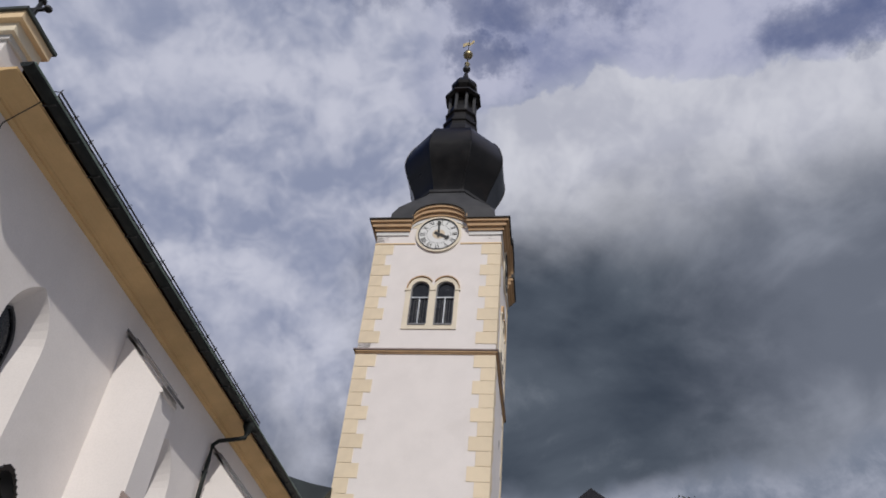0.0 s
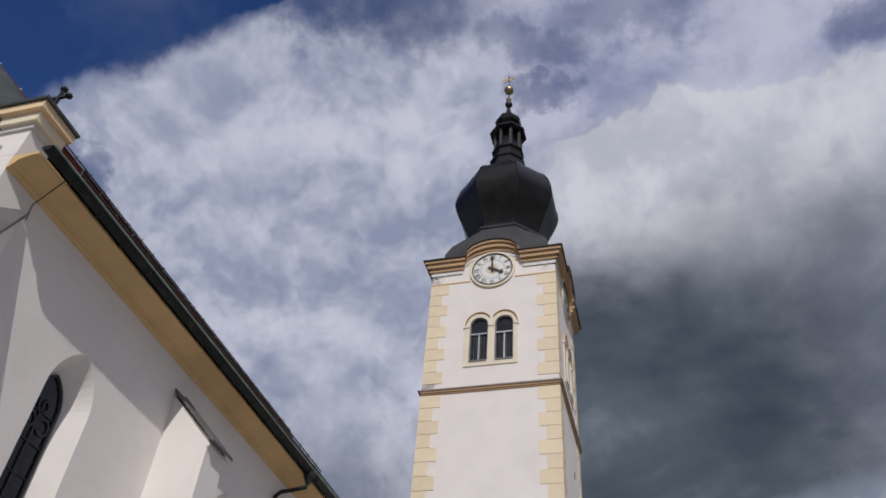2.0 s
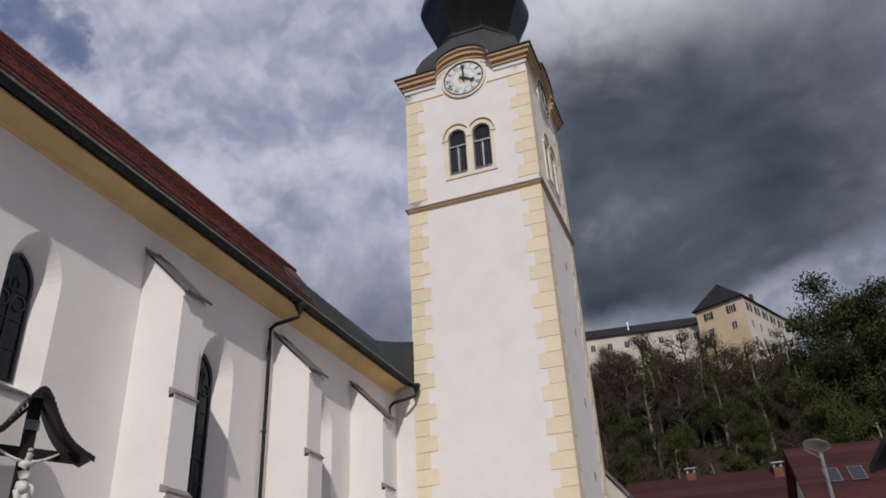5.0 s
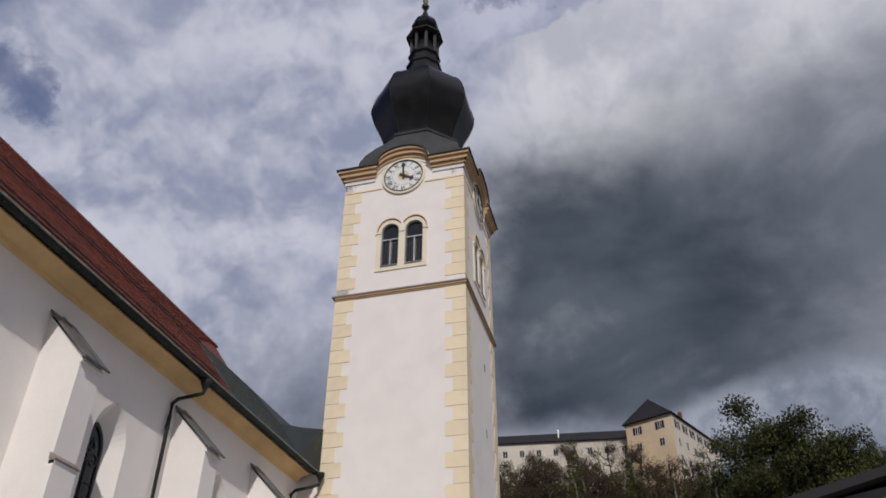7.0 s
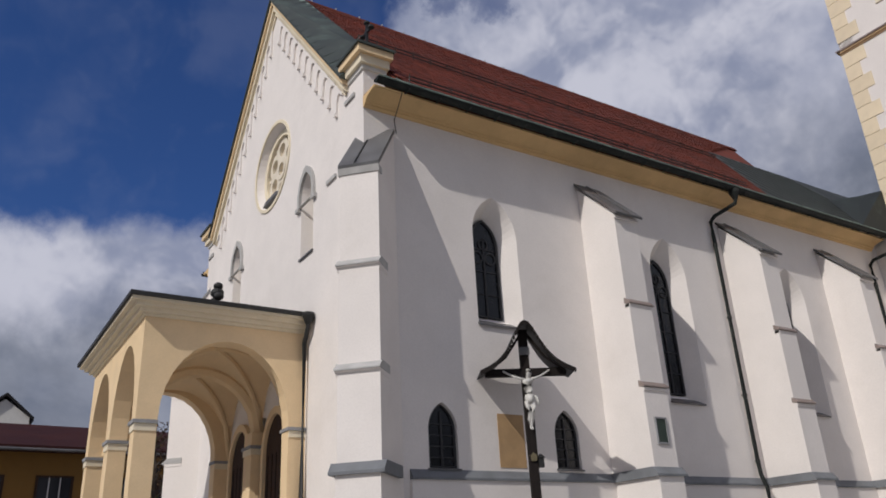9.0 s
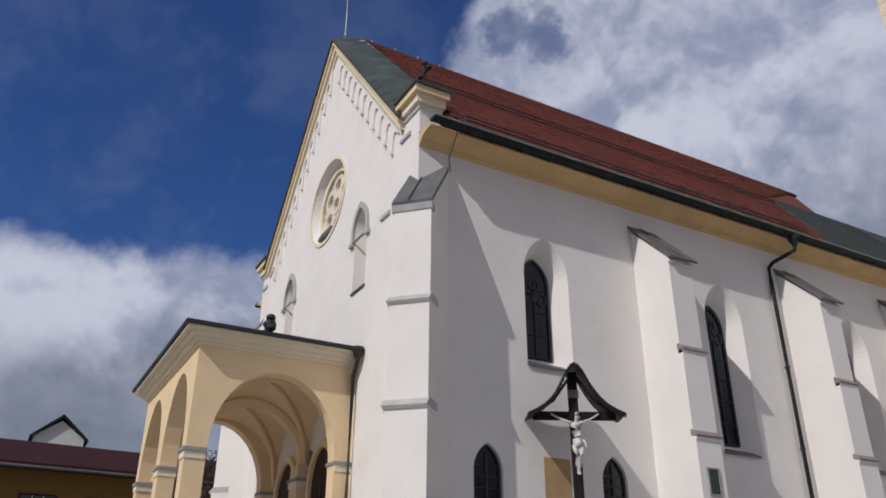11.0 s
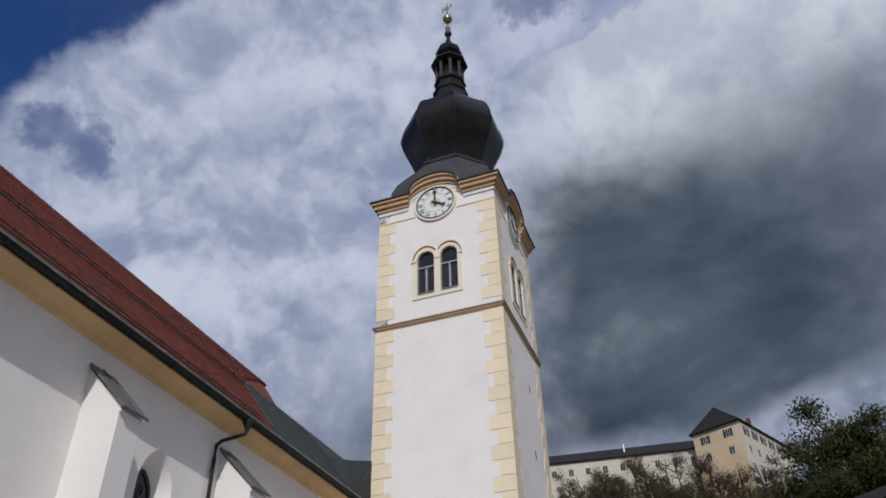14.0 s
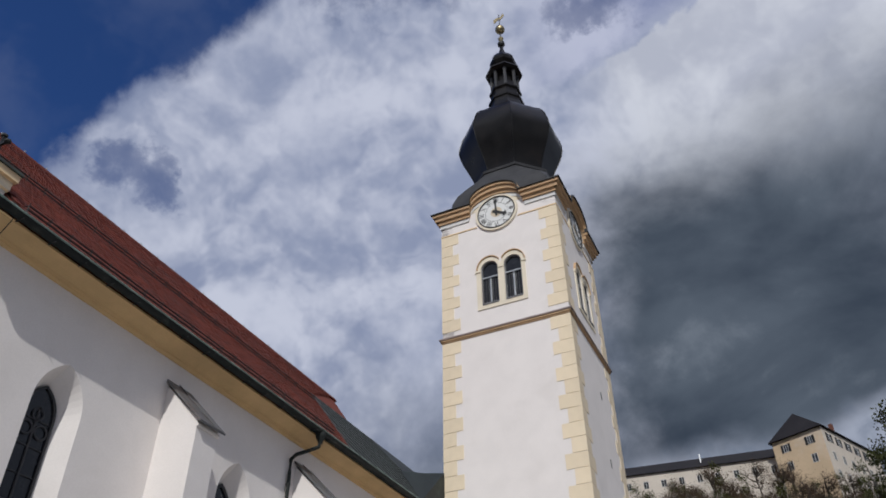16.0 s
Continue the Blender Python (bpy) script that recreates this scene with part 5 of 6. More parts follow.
# small iron anchors on the yard face of the tower
for z in (8.5, 11.6, 14.9, 18.2):
    bm = bmesh.new()
    tube(bm, [(T1 + 0.03, 3.9, z), (T1 + 0.03, 3.80, z + 0.36)], 0.013, 5)
    tube(bm, [(T1 + 0.03, 3.80, z + 0.12), (T1 + 0.03, 3.90, z + 0.22)], 0.012, 5)
    tpart("wall_anchor", bm, "iron", label="black iron wall anchor")


# ---- porch ----
PX0, PX1, PY0, PTOP = 2 * AX + 4.05, -4.05, -26.10, 7.20
porch = thing("porch", "cream vaulted church porch with arches and dark flat roof", "porch", at=(AX, PY0, 2.1))


def ppart(name, bm, mat, parent=None, label="", smooth=False):
    return cpart(name, bm, mat, parent or porch, label, smooth)


def build_porch():
    floor_z = 1.9
    t = 0.42
    mid = (PX0 + PX1) / 2
    arch_top = 4.95
    front = [roundarch((PX0 + mid) / 2 + 0.08, floor_z, arch_top, (mid - PX0) / 2 - 0.33, 14, 1.95), roundarch((PX1 + mid) / 2 - 0.08, floor_z, arch_top, (PX1 - mid) / 2 - 0.33, 14, 1.95)]
    outer = [(PX0, 1.2), (PX1, 1.2), (PX1, PTOP), (PX0, PTOP)]
    ppart("porch_wall", pierced(outer, [(h, h) for h in front], on_y, PY0, PY0 + t), "cream", label="cream plaster arcade wall")
    sc, sh = (PY0 + t + F - 0.42) / 2 + 0.02, (F - 0.42 - PY0 - t) / 2 - 0.03
    for x0, x1 in ((PX1 - t, PX1), (PX0, PX0 + t)):
        h = roundarch(sc, floor_z, arch_top - 0.05, sh, 16, 1.90)
        outer = [(PY0 + t, 1.2), (F, 1.2), (F, PTOP), (PY0 + t, PTOP)]
        ppart("porch_wall", pierced(outer, [(h, h)], on_x, x0, x1), "cream", label="cream plaster arcade wall")
    # imposts round the pillars
    def impost(x0, x1, y0, y1):
        for z0, z1, o, mat in ((4.60, 4.76, 0.025, "pale"), (4.76, 4.84, 0.06, "stone")):
            ppart("impost", new_box(x0 - o, x1 + o, y0 - o, y1 + o, z0, z1), mat)
        ppart("pillar_base", new_box(x0 - 0.06, x1 + 0.06, y0 - 0.06, y1 + 0.06, floor_z - 0.6, floor_z + 0.35), "cream")

    w = 0.42
    impost(PX1 - t, PX1, PY0, PY0 + t)
    impost(PX0, PX0 + t, PY0, PY0 + t)
    impost(mid - 0.24, mid + 0.24, PY0, PY0 + t)
    impost(PX1 - t, PX1, F - 0.40, F - 0.003)
    impost(PX0, PX0 + t, F - 0.40, F - 0.003)
    impost(mid - 0.3, mid + 0.3, F - 0.35, F - 0.003)
    ppart("wall_pier", new_box(mid - 0.3, mid + 0.3, F - 0.35, F - 0.002, 1.2, 5.2), "cream")
    # two groined bays: webs between the arches, with ribs
    for bx0, bx1 in ((PX0 + t, mid), (mid, PX1 - t)):
        bm = bmesh.new()
        n = 16
        y0, y1 = PY0 + t, F
        grid = []
        for j in range(n + 1):
            row = []
            for i in range(n + 1):
                u, v = 2 * i / n - 1, 2 * j / n - 1
                z = 4.9 + max(1.98 * math.sqrt(max(0, 1 - u * u)), 1.98 * math.sqrt(max(0, 1 - v * v))) + 0.25 * (1 - max(abs(u), abs(v)))
                row.append(bm.verts.new((bx0 + (bx1 - bx0) * i / n, y0 + (y1 - y0) * j / n, min(z, PTOP - 0.02))))
            grid.append(row)
        for j in range(n):
            for i in range(n):
                bm.faces.new((grid[j][i], grid[j][i + 1], grid[j + 1][i + 1], grid[j + 1][i]))
        ppart("vault", bm, "cream", label="cream groined vault", smooth=True)
        for d in (1, -1):
            pts = []
            for i in range(n + 1):
                u = 2 * i / n - 1
                z = 4.9 + 1.98 * math.sqrt(max(0, 1 - u * u)) + 0.25 * (1 - abs(u))
                x = bx0 + (bx1 - bx0) * i / n
                y = (y0 + y1) / 2 + d * u * (y1 - y0) / 2
                pts.append((x, y, min(z, PTOP - 0.06) - 0.02))
            ppart("vault_rib", new_tube(pts, 0.075, 6), "cream")
    arch = []
    for i in range(17):
        u = 2 * i / 16 - 1
        arch.append((mid, (PY0 + t + F) / 2 + u * (F - PY0 - t) / 2, 4.85 + 1.98 * math.sqrt(max(0, 1 - u * u))))
    ppart("cross_arch", new_tube(arch, 0.2, 8), "cream")
    # doors in the church wall behind
    for c in ((PX0 + t + mid) / 2 - 0.05, (PX1 - t + mid) / 2 + 0.05):
        d = ppart("church_door", new_prism(roundarch(c, 1.2, 4.5, 0.78, 14, 1.0), on_y, F - 0.05, F - 0.002), "wood", label="dark brown wooden door under an arch")
        ppart("door_arch", ring(roundarch(c, 1.2, 4.5, 0.96, 14, 1.2), roundarch(c, 1.21, 4.5, 0.79, 14, 1.0), on_y, F - 0.14, F - 0.003), "cream", d)
        for j in range(-2, 3):
            ppart("door_batten", new_box(c + j * 0.3 - 0.012, c + j * 0.3 + 0.012, F - 0.065, F - 0.05, 2.0, 4.5), "darkwood", d)
    # cornice and roof
    for z0, z1, o, mat in ((PTOP, PTOP + 0.07, 0.06, "pale"), (PTOP + 0.07, PTOP + 0.17, 0.16, "pale"), (PTOP + 0.17, PTOP + 0.27, 0.28, "pale"), (PTOP + 0.27, PTOP + 0.34, 0.40, "pale")):
        ppart("porch_cornice", new_box(PX0 - o, PX1 + o, PY0 - o, F - 0.002, z0, z1), mat, label="pale stepped cornice")
    bm = bmesh.new()
    z = PTOP + 0.34
    e = 0.46
    lo = [(PX0 - e, PY0 - e, z), (PX1 + e, PY0 - e, z), (PX1 + e, F, z), (PX0 - e, F, z)]
    hi = [(PX0 - e, PY0 - e, z + 0.1), (PX1 + e, PY0 - e, z + 0.1), (PX1 + e, F, z + 0.1), (PX0 - e, F, z + 0.1)]
    tp = [(PX0 + 1.2, PY0 + 1.5, z + 0.30), (PX1 - 1.2, PY0 + 1.5, z + 0.30), (PX1 - 1.2, F, z + 0.36), (PX0 + 1.2, F, z + 0.36)]
    L, H, T = ([bm.verts.new(p) for p in q] for q in (lo, hi, tp))
    bm.faces.new(L[::-1])
    bm.faces.new(T)
    for i in range(4):
        j = (i + 1) % 4
        bm.faces.new((L[i], L[j], H[j], H[i]))
        bm.faces.new((H[i], H[j], T[j], T[i]))
    ppart("porch_roof", bm, "iron", label="low dark sheet metal roof")
    ppart("roof_hatch", new_box(PX1 - 1.4, PX1 - 0.5, -24.2, -23.6, z + 0.2, z + 0.34), "iron")
    dp = thing("porch_downpipe", "black downpipe beside the porch pillar", "downpipe", "downpipes", at=(PX1 + 0.25, F - 0.1, 2.0))
    cpart("pipe", new_tube([(PX1 + 0.46, F - 0.16, z), (PX1 + 0.44, F - 0.15, z - 0.3), (PX1 + 0.15, F - 0.12, z - 0.6), (PX1 + 0.12, F - 0.12, 3.1), (PX1 + 0.2, F - 0.2, 2.85), (PX1 + 0.2, F - 0.2, ground_z(PX1, F))], 0.06, 8), "iron", dp, smooth=True)
    cpart("hopper", lathe([(0.07, z - 0.2), (0.15, z), (0.15, z + 0.08)], PX1 + 0.46, F - 0.16, 8), "iron", dp)
    # bell ornament on the porch roof ridge
    orn = thing("roof_ornament", "small black iron ornament on the porch roof", "ornament", at=(-4.55, -24.35, z + 0.15))
    for q, (ox, oz, rr) in enumerate(((0.0, 0.62, 0.17), (0.13, 0.50, 0.13), (-0.12, 0.46, 0.12), (0.04, 0.80, 0.12))):
        cpart("scroll", ball((-4.55 + ox, -24.35, z + oz), rr, 0.8), "iron", orn)
    cpart("stem", lathe([(0.10, z + 0.1), (0.035, z + 0.18), (0.035, z + 0.5)], -4.55, -24.35, 8), "iron", orn)


build_porch()


# ---- wayside crucifix ----
def build_crucifix():
    cx, cy = 0.08, -18.46
    gz = ground_z(cx, cy)
    top = 6.05
    face = Matrix.Translation((cx, cy, 0)) @ Matrix.Rotation(radians(62), 4, "Z") @ Matrix.Translation((0, 0, gz)) @ Matrix.Diagonal((1.17, 1.17, 1.15, 1)) @ Matrix.Translation((0, 0, -2.08))

    def at(x, y, z):
        return face @ Vector((x, y, z))

    def fpart(name, bm, mat, label="", smooth=False):
        bmesh.ops.transform(bm, matrix=face, verts=bm.verts)
        return cpart(name, bm, mat, cr, label, smooth)

    cr = thing("wayside_cross", "dark wooden wayside cross with a curved sheet roof", "cross", at=(cx, cy, gz))
    fpart("post", new_box(-0.085, 0.085, -0.07, 0.07, gz - 0.3, 5.95), "darkwood")
    fpart("arm", new_box(-0.80, 0.80, -0.06, 0.06, 5.00, 5.15), "darkwood")
    fpart("post_foot", new_box(-0.16, 0.16, -0.14, 0.14, gz - 0.3, gz + 0.12), "stone")
    HW = 0.93

    def roof_z(s):
        return float(np.interp(s, (0, 0.07, 0.17, 0.30, 0.45, 0.62, 0.80, 1.0), (6.04, 6.01, 5.88, 5.63, 5.40, 5.23, 5.12, 5.03)))

    # bell-shaped roof: a swung sheet with toothed edge
    prof = []
    for k in range(25):
        u = HW * (k - 12) / 12
        s = abs(u) / HW
        prof.append((u, roof_z(s)))
    bm = bmesh.new()
    rows = []
    for y in (-0.36, 0.36):
        rows.append(([bm.verts.new((u, y, z)) for u, z in prof], [bm.verts.new((u, y, z + 0.035)) for u, z in prof]))
    (fl, fh), (bl, bh) = rows
    for i in range(24):
        bm.faces.new((fh[i], fh[i + 1], bh[i + 1], bh[i]))
        bm.faces.new((fl[i + 1], fl[i], bl[i], bl[i + 1]))
        bm.faces.new((fl[i], fl[i + 1], fh[i + 1], fh[i]))
        bm.faces.new((bl[i + 1], bl[i], bh[i], bh[i + 1]))
    bm.faces.new((fl[0], fh[0], bh[0], bl[0]))
    bm.faces.new((fl[24], fh[24], bh[24], bl[24]))
    fpart("roof", bm, "apron", "curved dark grey sheet metal roof")
    for y in (-0.37,):
        for i in range(44):
            u = HW * 0.98 * (i - 21.5) / 21.5
            s = abs(u) / HW
            z = roof_z(s)
            fpart("scallop", new_prism([(u - 0.026, z + 0.02), (u + 0.026, z + 0.02), (u + 0.02, z - 0.05), (u, z - 0.075), (u - 0.02, z - 0.05)], on_y, y, y + 0.012), "darkwood")
    for s in (-1, 1):
        bm = bmesh.new()
        tube(bm, [(s * 0.05, -0.1, 5.85), (s * 0.4, -0.1, 5.36), (s * 0.78, -0.1, 5.10)], 0.03, 6)
        fpart("roof_brace", bm, "darkwood")
    fpart("title_board", new_prism([(-0.10, 5.42), (0.10, 5.42), (0.10, 5.58), (-0.10, 5.58)], on_y, -0.10, -0.07), "slate")
    # the carved figure: one plain mesh
    st = thing("crucifix_figure", "weathered white carved figure hanging on the cross", "statue", at=tuple(at(0, -0.16, 4.0)))
    bm = bmesh.new()
    y = -0.16
    def limb(rows):
        """A rounded limb through places with their own radii."""
        rings = []
        for n, (p, rad) in enumerate(rows):
            p = Vector(p)
            d = (Vector(rows[min(n + 1, len(rows) - 1)][0]) - Vector(rows[max(n - 1, 0)][0])).normalized()
            q = d.to_track_quat("Z", "Y")
            rings.append([bm.verts.new(p + q @ Vector((rad * math.cos(2 * math.pi * k / 10), rad * 0.8 * math.sin(2 * math.pi * k / 10), 0))) for k in range(10)])
        for a, b in zip(rings, rings[1:]):
            for k in range(10):
                bm.faces.new((a[k], a[(k + 1) % 10], b[(k + 1) % 10], b[k]))
        bm.faces.new(rings[0][::-1])
        bm.faces.new(rings[-1])

    limb([((0.02, y - 0.03, 4.97), 0.03), ((0.03, y - 0.04, 4.93), 0.062), ((0.035, y - 0.05, 4.86), 0.07), ((0.02, y - 0.03, 4.79), 0.05), ((0.005, y, 4.745), 0.05), ((0, y, 4.70), 0.11), ((0, y - 0.02, 4.62), 0.128), ((0.0, y - 0.02, 4.50), 0.108), ((0.01, y, 4.38), 0.088), ((0.015, y, 4.30), 0.105), ((0.01, y - 0.01, 4.20), 0.125), ((0.0, y - 0.01, 4.08), 0.10)])
    for s in (-1, 1):
        limb([((s * 0.07, y, 4.70), 0.05), ((s * 0.16, y, 4.73), 0.042), ((s * 0.30, y + 0.03, 4.80), 0.033), ((s * 0.42, y + 0.06, 4.88), 0.026), ((s * 0.50, y + 0.08, 4.94), 0.03), ((s * 0.53, y + 0.08, 4.97), 0.012)])
        limb([((s * 0.05, y, 4.14), 0.075), ((s * 0.05 + 0.015, y - 0.05, 3.98), 0.064), ((s * 0.035 + 0.02, y - 0.06, 3.84), 0.048), ((s * 0.03, y - 0.01, 3.70), 0.046), ((s * 0.015, y + 0.03, 3.55), 0.03), ((s * 0.012, y, 3.48), 0.035), ((s * 0.01, y - 0.04, 3.43), 0.02)])
    limb([((0.10, y, 4.28), 0.03), ((0.16, y - 0.01, 4.24), 0.05), ((0.19, y, 4.14), 0.04), ((0.20, y, 4.02), 0.02)])
    shrink = Matrix.Translation((0, -0.14, 5.09)) @ Matrix.Diagonal((0.88, 0.8, 0.77, 1)) @ Matrix.Translation((0, 0.14, -4.95))
    bmesh.ops.transform(bm, matrix=face @ shrink, verts=bm.verts)
    ob = part("figure", bm, "bone", st, smooth=True)
    ob.location = -st.location
    lt = thing("grave_lantern", "small dark lantern fixed on the cross post", "lantern", at=tuple(at(0.14, -0.05, 3.25)))
    for nm, bm, mat in (("lamp_body", new_box(0.09, 0.19, -0.1, 0.0, 3.22, 3.40), "iron"), ("lamp_roof", lathe([(0.08, 3.40), (0.02, 3.47)], 0.14, -0.05, 6), "iron")):
        bmesh.ops.transform(bm, matrix=face, verts=bm.verts)
        cpart(nm, bm, mat, lt)
    hb = new_prism([(-0.05, 3.34), (0.05, 3.34), (0.06, 3.44), (0, 3.5), (-0.06, 3.44)], on_y, -0.11, -0.07)
    bmesh.ops.transform(hb, matrix=face, verts=hb.verts)
    cpart("ornament", hb, "gold", cr)


build_crucifix()


# ---- castle on the hill ----
def polar(az, dist):
    a = radians(az)
    return 12.0 - dist * math.sin(a), -29.0 + dist * math.cos(a)


def house_block(th, x0, x1, y0, y1, z0, z1, wall, m):
    bm = new_box(x0, x1, y0, y1, z0, z1)
    bmesh.ops.transform(bm, matrix=m, verts=bm.verts)
    return cpart("wall", bm, wall, th)


def far_window(th, m, u, z, w, h, face_y, shut=True, axis="y"):
    """A window with frame, pane and dark shutters on a far facade."""
    def place(bm):
        if axis == "x":
            bmesh.ops.transform(bm, matrix=m @ Matrix.Translation((face_y, 0, 0)) @ Matrix.Rotation(math.pi / 2, 4, "Z"), verts=bm.verts)
        else:
            bmesh.ops.transform(bm, matrix=m @ Matrix.Translation((0, face_y, 0)), verts=bm.verts)
        return bm
    win = cpart("window", place(ring([(u - w / 2 - 0.07, z - 0.07), (u + w / 2 + 0.07, z - 0.07), (u + w / 2 + 0.07, z + h + 0.07), (u - w / 2 - 0.07, z + h + 0.07)], [(u - w / 2, z), (u + w / 2, z), (u + w / 2, z + h), (u - w / 2, z + h)], on_y, -0.1, 0.02)), "paint", th)
    cpart("pane", place(new_prism([(u - w / 2, z), (u + w / 2, z), (u + w / 2, z + h), (u - w / 2, z + h)], on_y, -0.03, 0.0)), "window", win)
    cpart("glazing_bar", place(new_prism([(u - 0.06, z), (u + 0.06, z), (u + 0.06, z + h), (u - 0.06, z + h)], on_y, -0.06, -0.02)), "paint", win)
    if shut:
        for s in (-1, 1):
            c = u + s * (w * 0.5 + 0.15 + w * 0.28)
            cpart("shutter", place(new_prism([(c - w * 0.26, z - 0.1), (c + w * 0.26, z - 0.1), (c + w * 0.26, z + h + 0.1), (c - w * 0.26, z + h + 0.1)], on_y, -0.16, 0.0)), "iron", win)


def build_castle():
    D = 130.0
    px, py = polar(-2.95, D)                      # the near corner of the main block
    zc = 1.5 + D * math.tan(radians(22.65))       # its eaves
    m = Matrix.Translation((px, py, zc)) @ Matrix.Rotation(radians(-25), 4, "Z") @ Matrix.Scale(0.553, 4) @ Matrix.Translation((0, 0, -zc))
    c = thing("castle", "old pale castle with dark hipped roofs on the wooded hill", "castle", at=(px, py, zc - 10))
    wdt, dep = 15.5, 34.0
    house_block(c, -wdt, 0, 0, dep, zc - 34, zc, "oldyellow", m)
    # lighter return wall
    bm = new_box(0, 0.15, 0.0, dep, zc - 34, zc - 0.1)
    bmesh.ops.transform(bm, matrix=m, verts=bm.verts)
    cpart("wall", bm, "oldwhite", c)
    # hipped roof
    bm = bmesh.new()
    o = 0.9
    b = [bm.verts.new(p) for p in ((-wdt - o, -o, zc), (o, -o, zc), (o, dep + o, zc), (-wdt - o, dep + o, zc))]
    r = [bm.verts.new(p) for p in ((-wdt * 0.60, 5.8, zc + 9.3), (-wdt * 0.60, dep - 7, zc + 9.3))]
    bm.faces.new(b[::-1])
    bm.faces.new((b[0], b[1], r[0]))
    bm.faces.new((b[1], b[2], r[1], r[0]))
    bm.faces.new((b[2], b[3], r[1]))
    bm.faces.new((b[3], b[0], r[0], r[1]))
    bmesh.ops.transform(bm, matrix=m, verts=bm.verts)
    cpart("roof", bm, "darkroof", c, "dark hipped tile roof")
    for u in (-11.6, -4.0):
        far_window(c, m, u, zc - 3.9, 1.25, 2.2, 0.0)
    for u in (-11.6, -4.0):
        far_window(c, m, u, zc - 9.4, 1.6, 2.4, 0.0, False)
    for k in range(6):
        far_window(c, m, 3.2 + k * 5.3, zc - 3.9, 1.4, 2.3, 0.16, True, "x")
        far_window(c, m, 3.2 + k * 5.3, zc - 9.4, 1.4, 2.3, 0.16, False, "x")
        far_window(c, m, 3.2 + k * 5.3, zc - 14.4, 1.4, 2.0, 0.16, False, "x")
    bm = new_box(-1.4, -0.4, 9.0, 10.0, zc + 1.0, zc + 3.6)
    bmesh.ops.transform(bm, matrix=m, verts=bm.verts)
    cpart("chimney", bm, "brick", c)
    # the long lower wing
    wx, wl = -wdt, 52.0
    zw = zc - 2.6
    m = m @ Matrix.Translation((wx, 5.0, 0)) @ Matrix.Rotation(radians(32), 4, "Z") @ Matrix.Translation((-wx, -5.0, 0))
    house_block(c, wx - wl, wx + 3, 5.0, 16.0, zw - 32, zw, "oldwhite", m)
    bm = bmesh.new()
    e = 0.8
    pts = [(5.0 - e, zw), (16.0 + e, zw), (10.5, zw + 5.0)]
    prism(bm, pts, on_x, wx - wl - e, wx + 1.0)
    bmesh.ops.transform(bm, matrix=m, verts=bm.verts)
    cpart("wing_roof", bm, "darkroof", c, "long dark gabled roof")
    for k in range(9):
        far_window(c, m, wx - 3.5 - k * 5.4, zw - 4.6, 1.4, 2.2, 5.0, False)
    bm = new_box(wx - 24, wx - 23.6, 7, 7.4, zw + 1.5, zw + 5.0)
    bmesh.ops.transform(bm, matrix=m, verts=bm.verts)
    cpart("roof_ladder", bm, "zinc", c)


build_castle()


# ---- town houses ----
def gable_house(name, label, px, py, turn, w, d, z0, eave, ridge, wall, roof, over=0.6, group="town houses"):
    """Block with a pitched roof; the ridge runs along local x."""
    m = Matrix.Translation((px, py, 0)) @ Matrix.Rotation(radians(turn), 4, "Z")
    h = thing(name, label, "house", group, at=(px, py, z0))
    bm = new_prism([(0, z0 - 3), (d, z0 - 3), (d, eave), (d / 2, ridge - 0.25), (0, eave)], on_x, 0, w)
    bmesh.ops.transform(bm, matrix=m, verts=bm.verts)
    cpart("wall", bm, wall, h)
    k = (ridge - eave) / (d / 2)
    for s in (0, 1):
        a, b = (-over, eave - over * k), (d / 2, ridge)
        o = [a, b, (b[0], b[1] + 0.22), (a[0], a[1] + 0.22)]
        if s:
            o = [(d - u, v) for u, v in o]
        bm = new_prism(o, on_x, -over, w + over)
        bmesh.ops.transform(bm, matrix=m, verts=bm.verts)
        cpart("roof", bm, roof, h)
    # tile courses on the slope that faces the yard
    bm = bmesh.new()
    L = math.hypot(d / 2 + over, (ridge - eave) + over * k)
    n = int(L / 0.30)
    for i in range(n):
        u = -over + (d / 2 + over) * i / n
        z = eave + u * k + 0.225
        u2 = -over + (d / 2 + over) * (i + 1) / n
        z2 = eave + u2 * k + 0.225
        vs = [bm.verts.new(p) for p in ((-over, u, z), (w + over, u, z), (w + over, u, z + 0.03), (-over, u, z + 0.03), (w + over, u2, z2 + 0.01), (-over, u2, z2 + 0.01))]
        bm.faces.new((vs[0], vs[1], vs[2], vs[3]))
        bm.faces.new((vs[3], vs[2], vs[4], vs[5]))
    bmesh.ops.transform(bm, matrix=m, verts=bm.verts)
    tagged(cpart("roof_tiling", bm, roof, h), "overlapping courses of roof tiles", kind="stuff")
    return h, m, k


def chimney(h, m, x, y, z0, z1):
    bm = new_box(x, x + 0.7, y, y + 0.7, z0, z1)
    bmesh.ops.transform(bm, matrix=m, verts=bm.verts)
    ch = cpart("chimney", bm, "brick", h)
    for q in ((0.05, 0.05), (0.55, 0.05), (0.05, 0.55), (0.55, 0.55)):
        bm = new_box(x + q[0], x + q[0] + 0.1, y + q[1], y + q[1] + 0.1, z1, z1 + 0.3)
        bmesh.ops.transform(bm, matrix=m, verts=bm.verts)
        cpart("cap_post", bm, "zinc", ch)
    bm = new_box(x - 0.12, x + 0.82, y - 0.12, y + 0.82, z1 + 0.3, z1 + 0.37)
    bmesh.ops.transform(bm, matrix=m, verts=bm.verts)
    cpart("chimney_cap", bm, "zinc", ch)


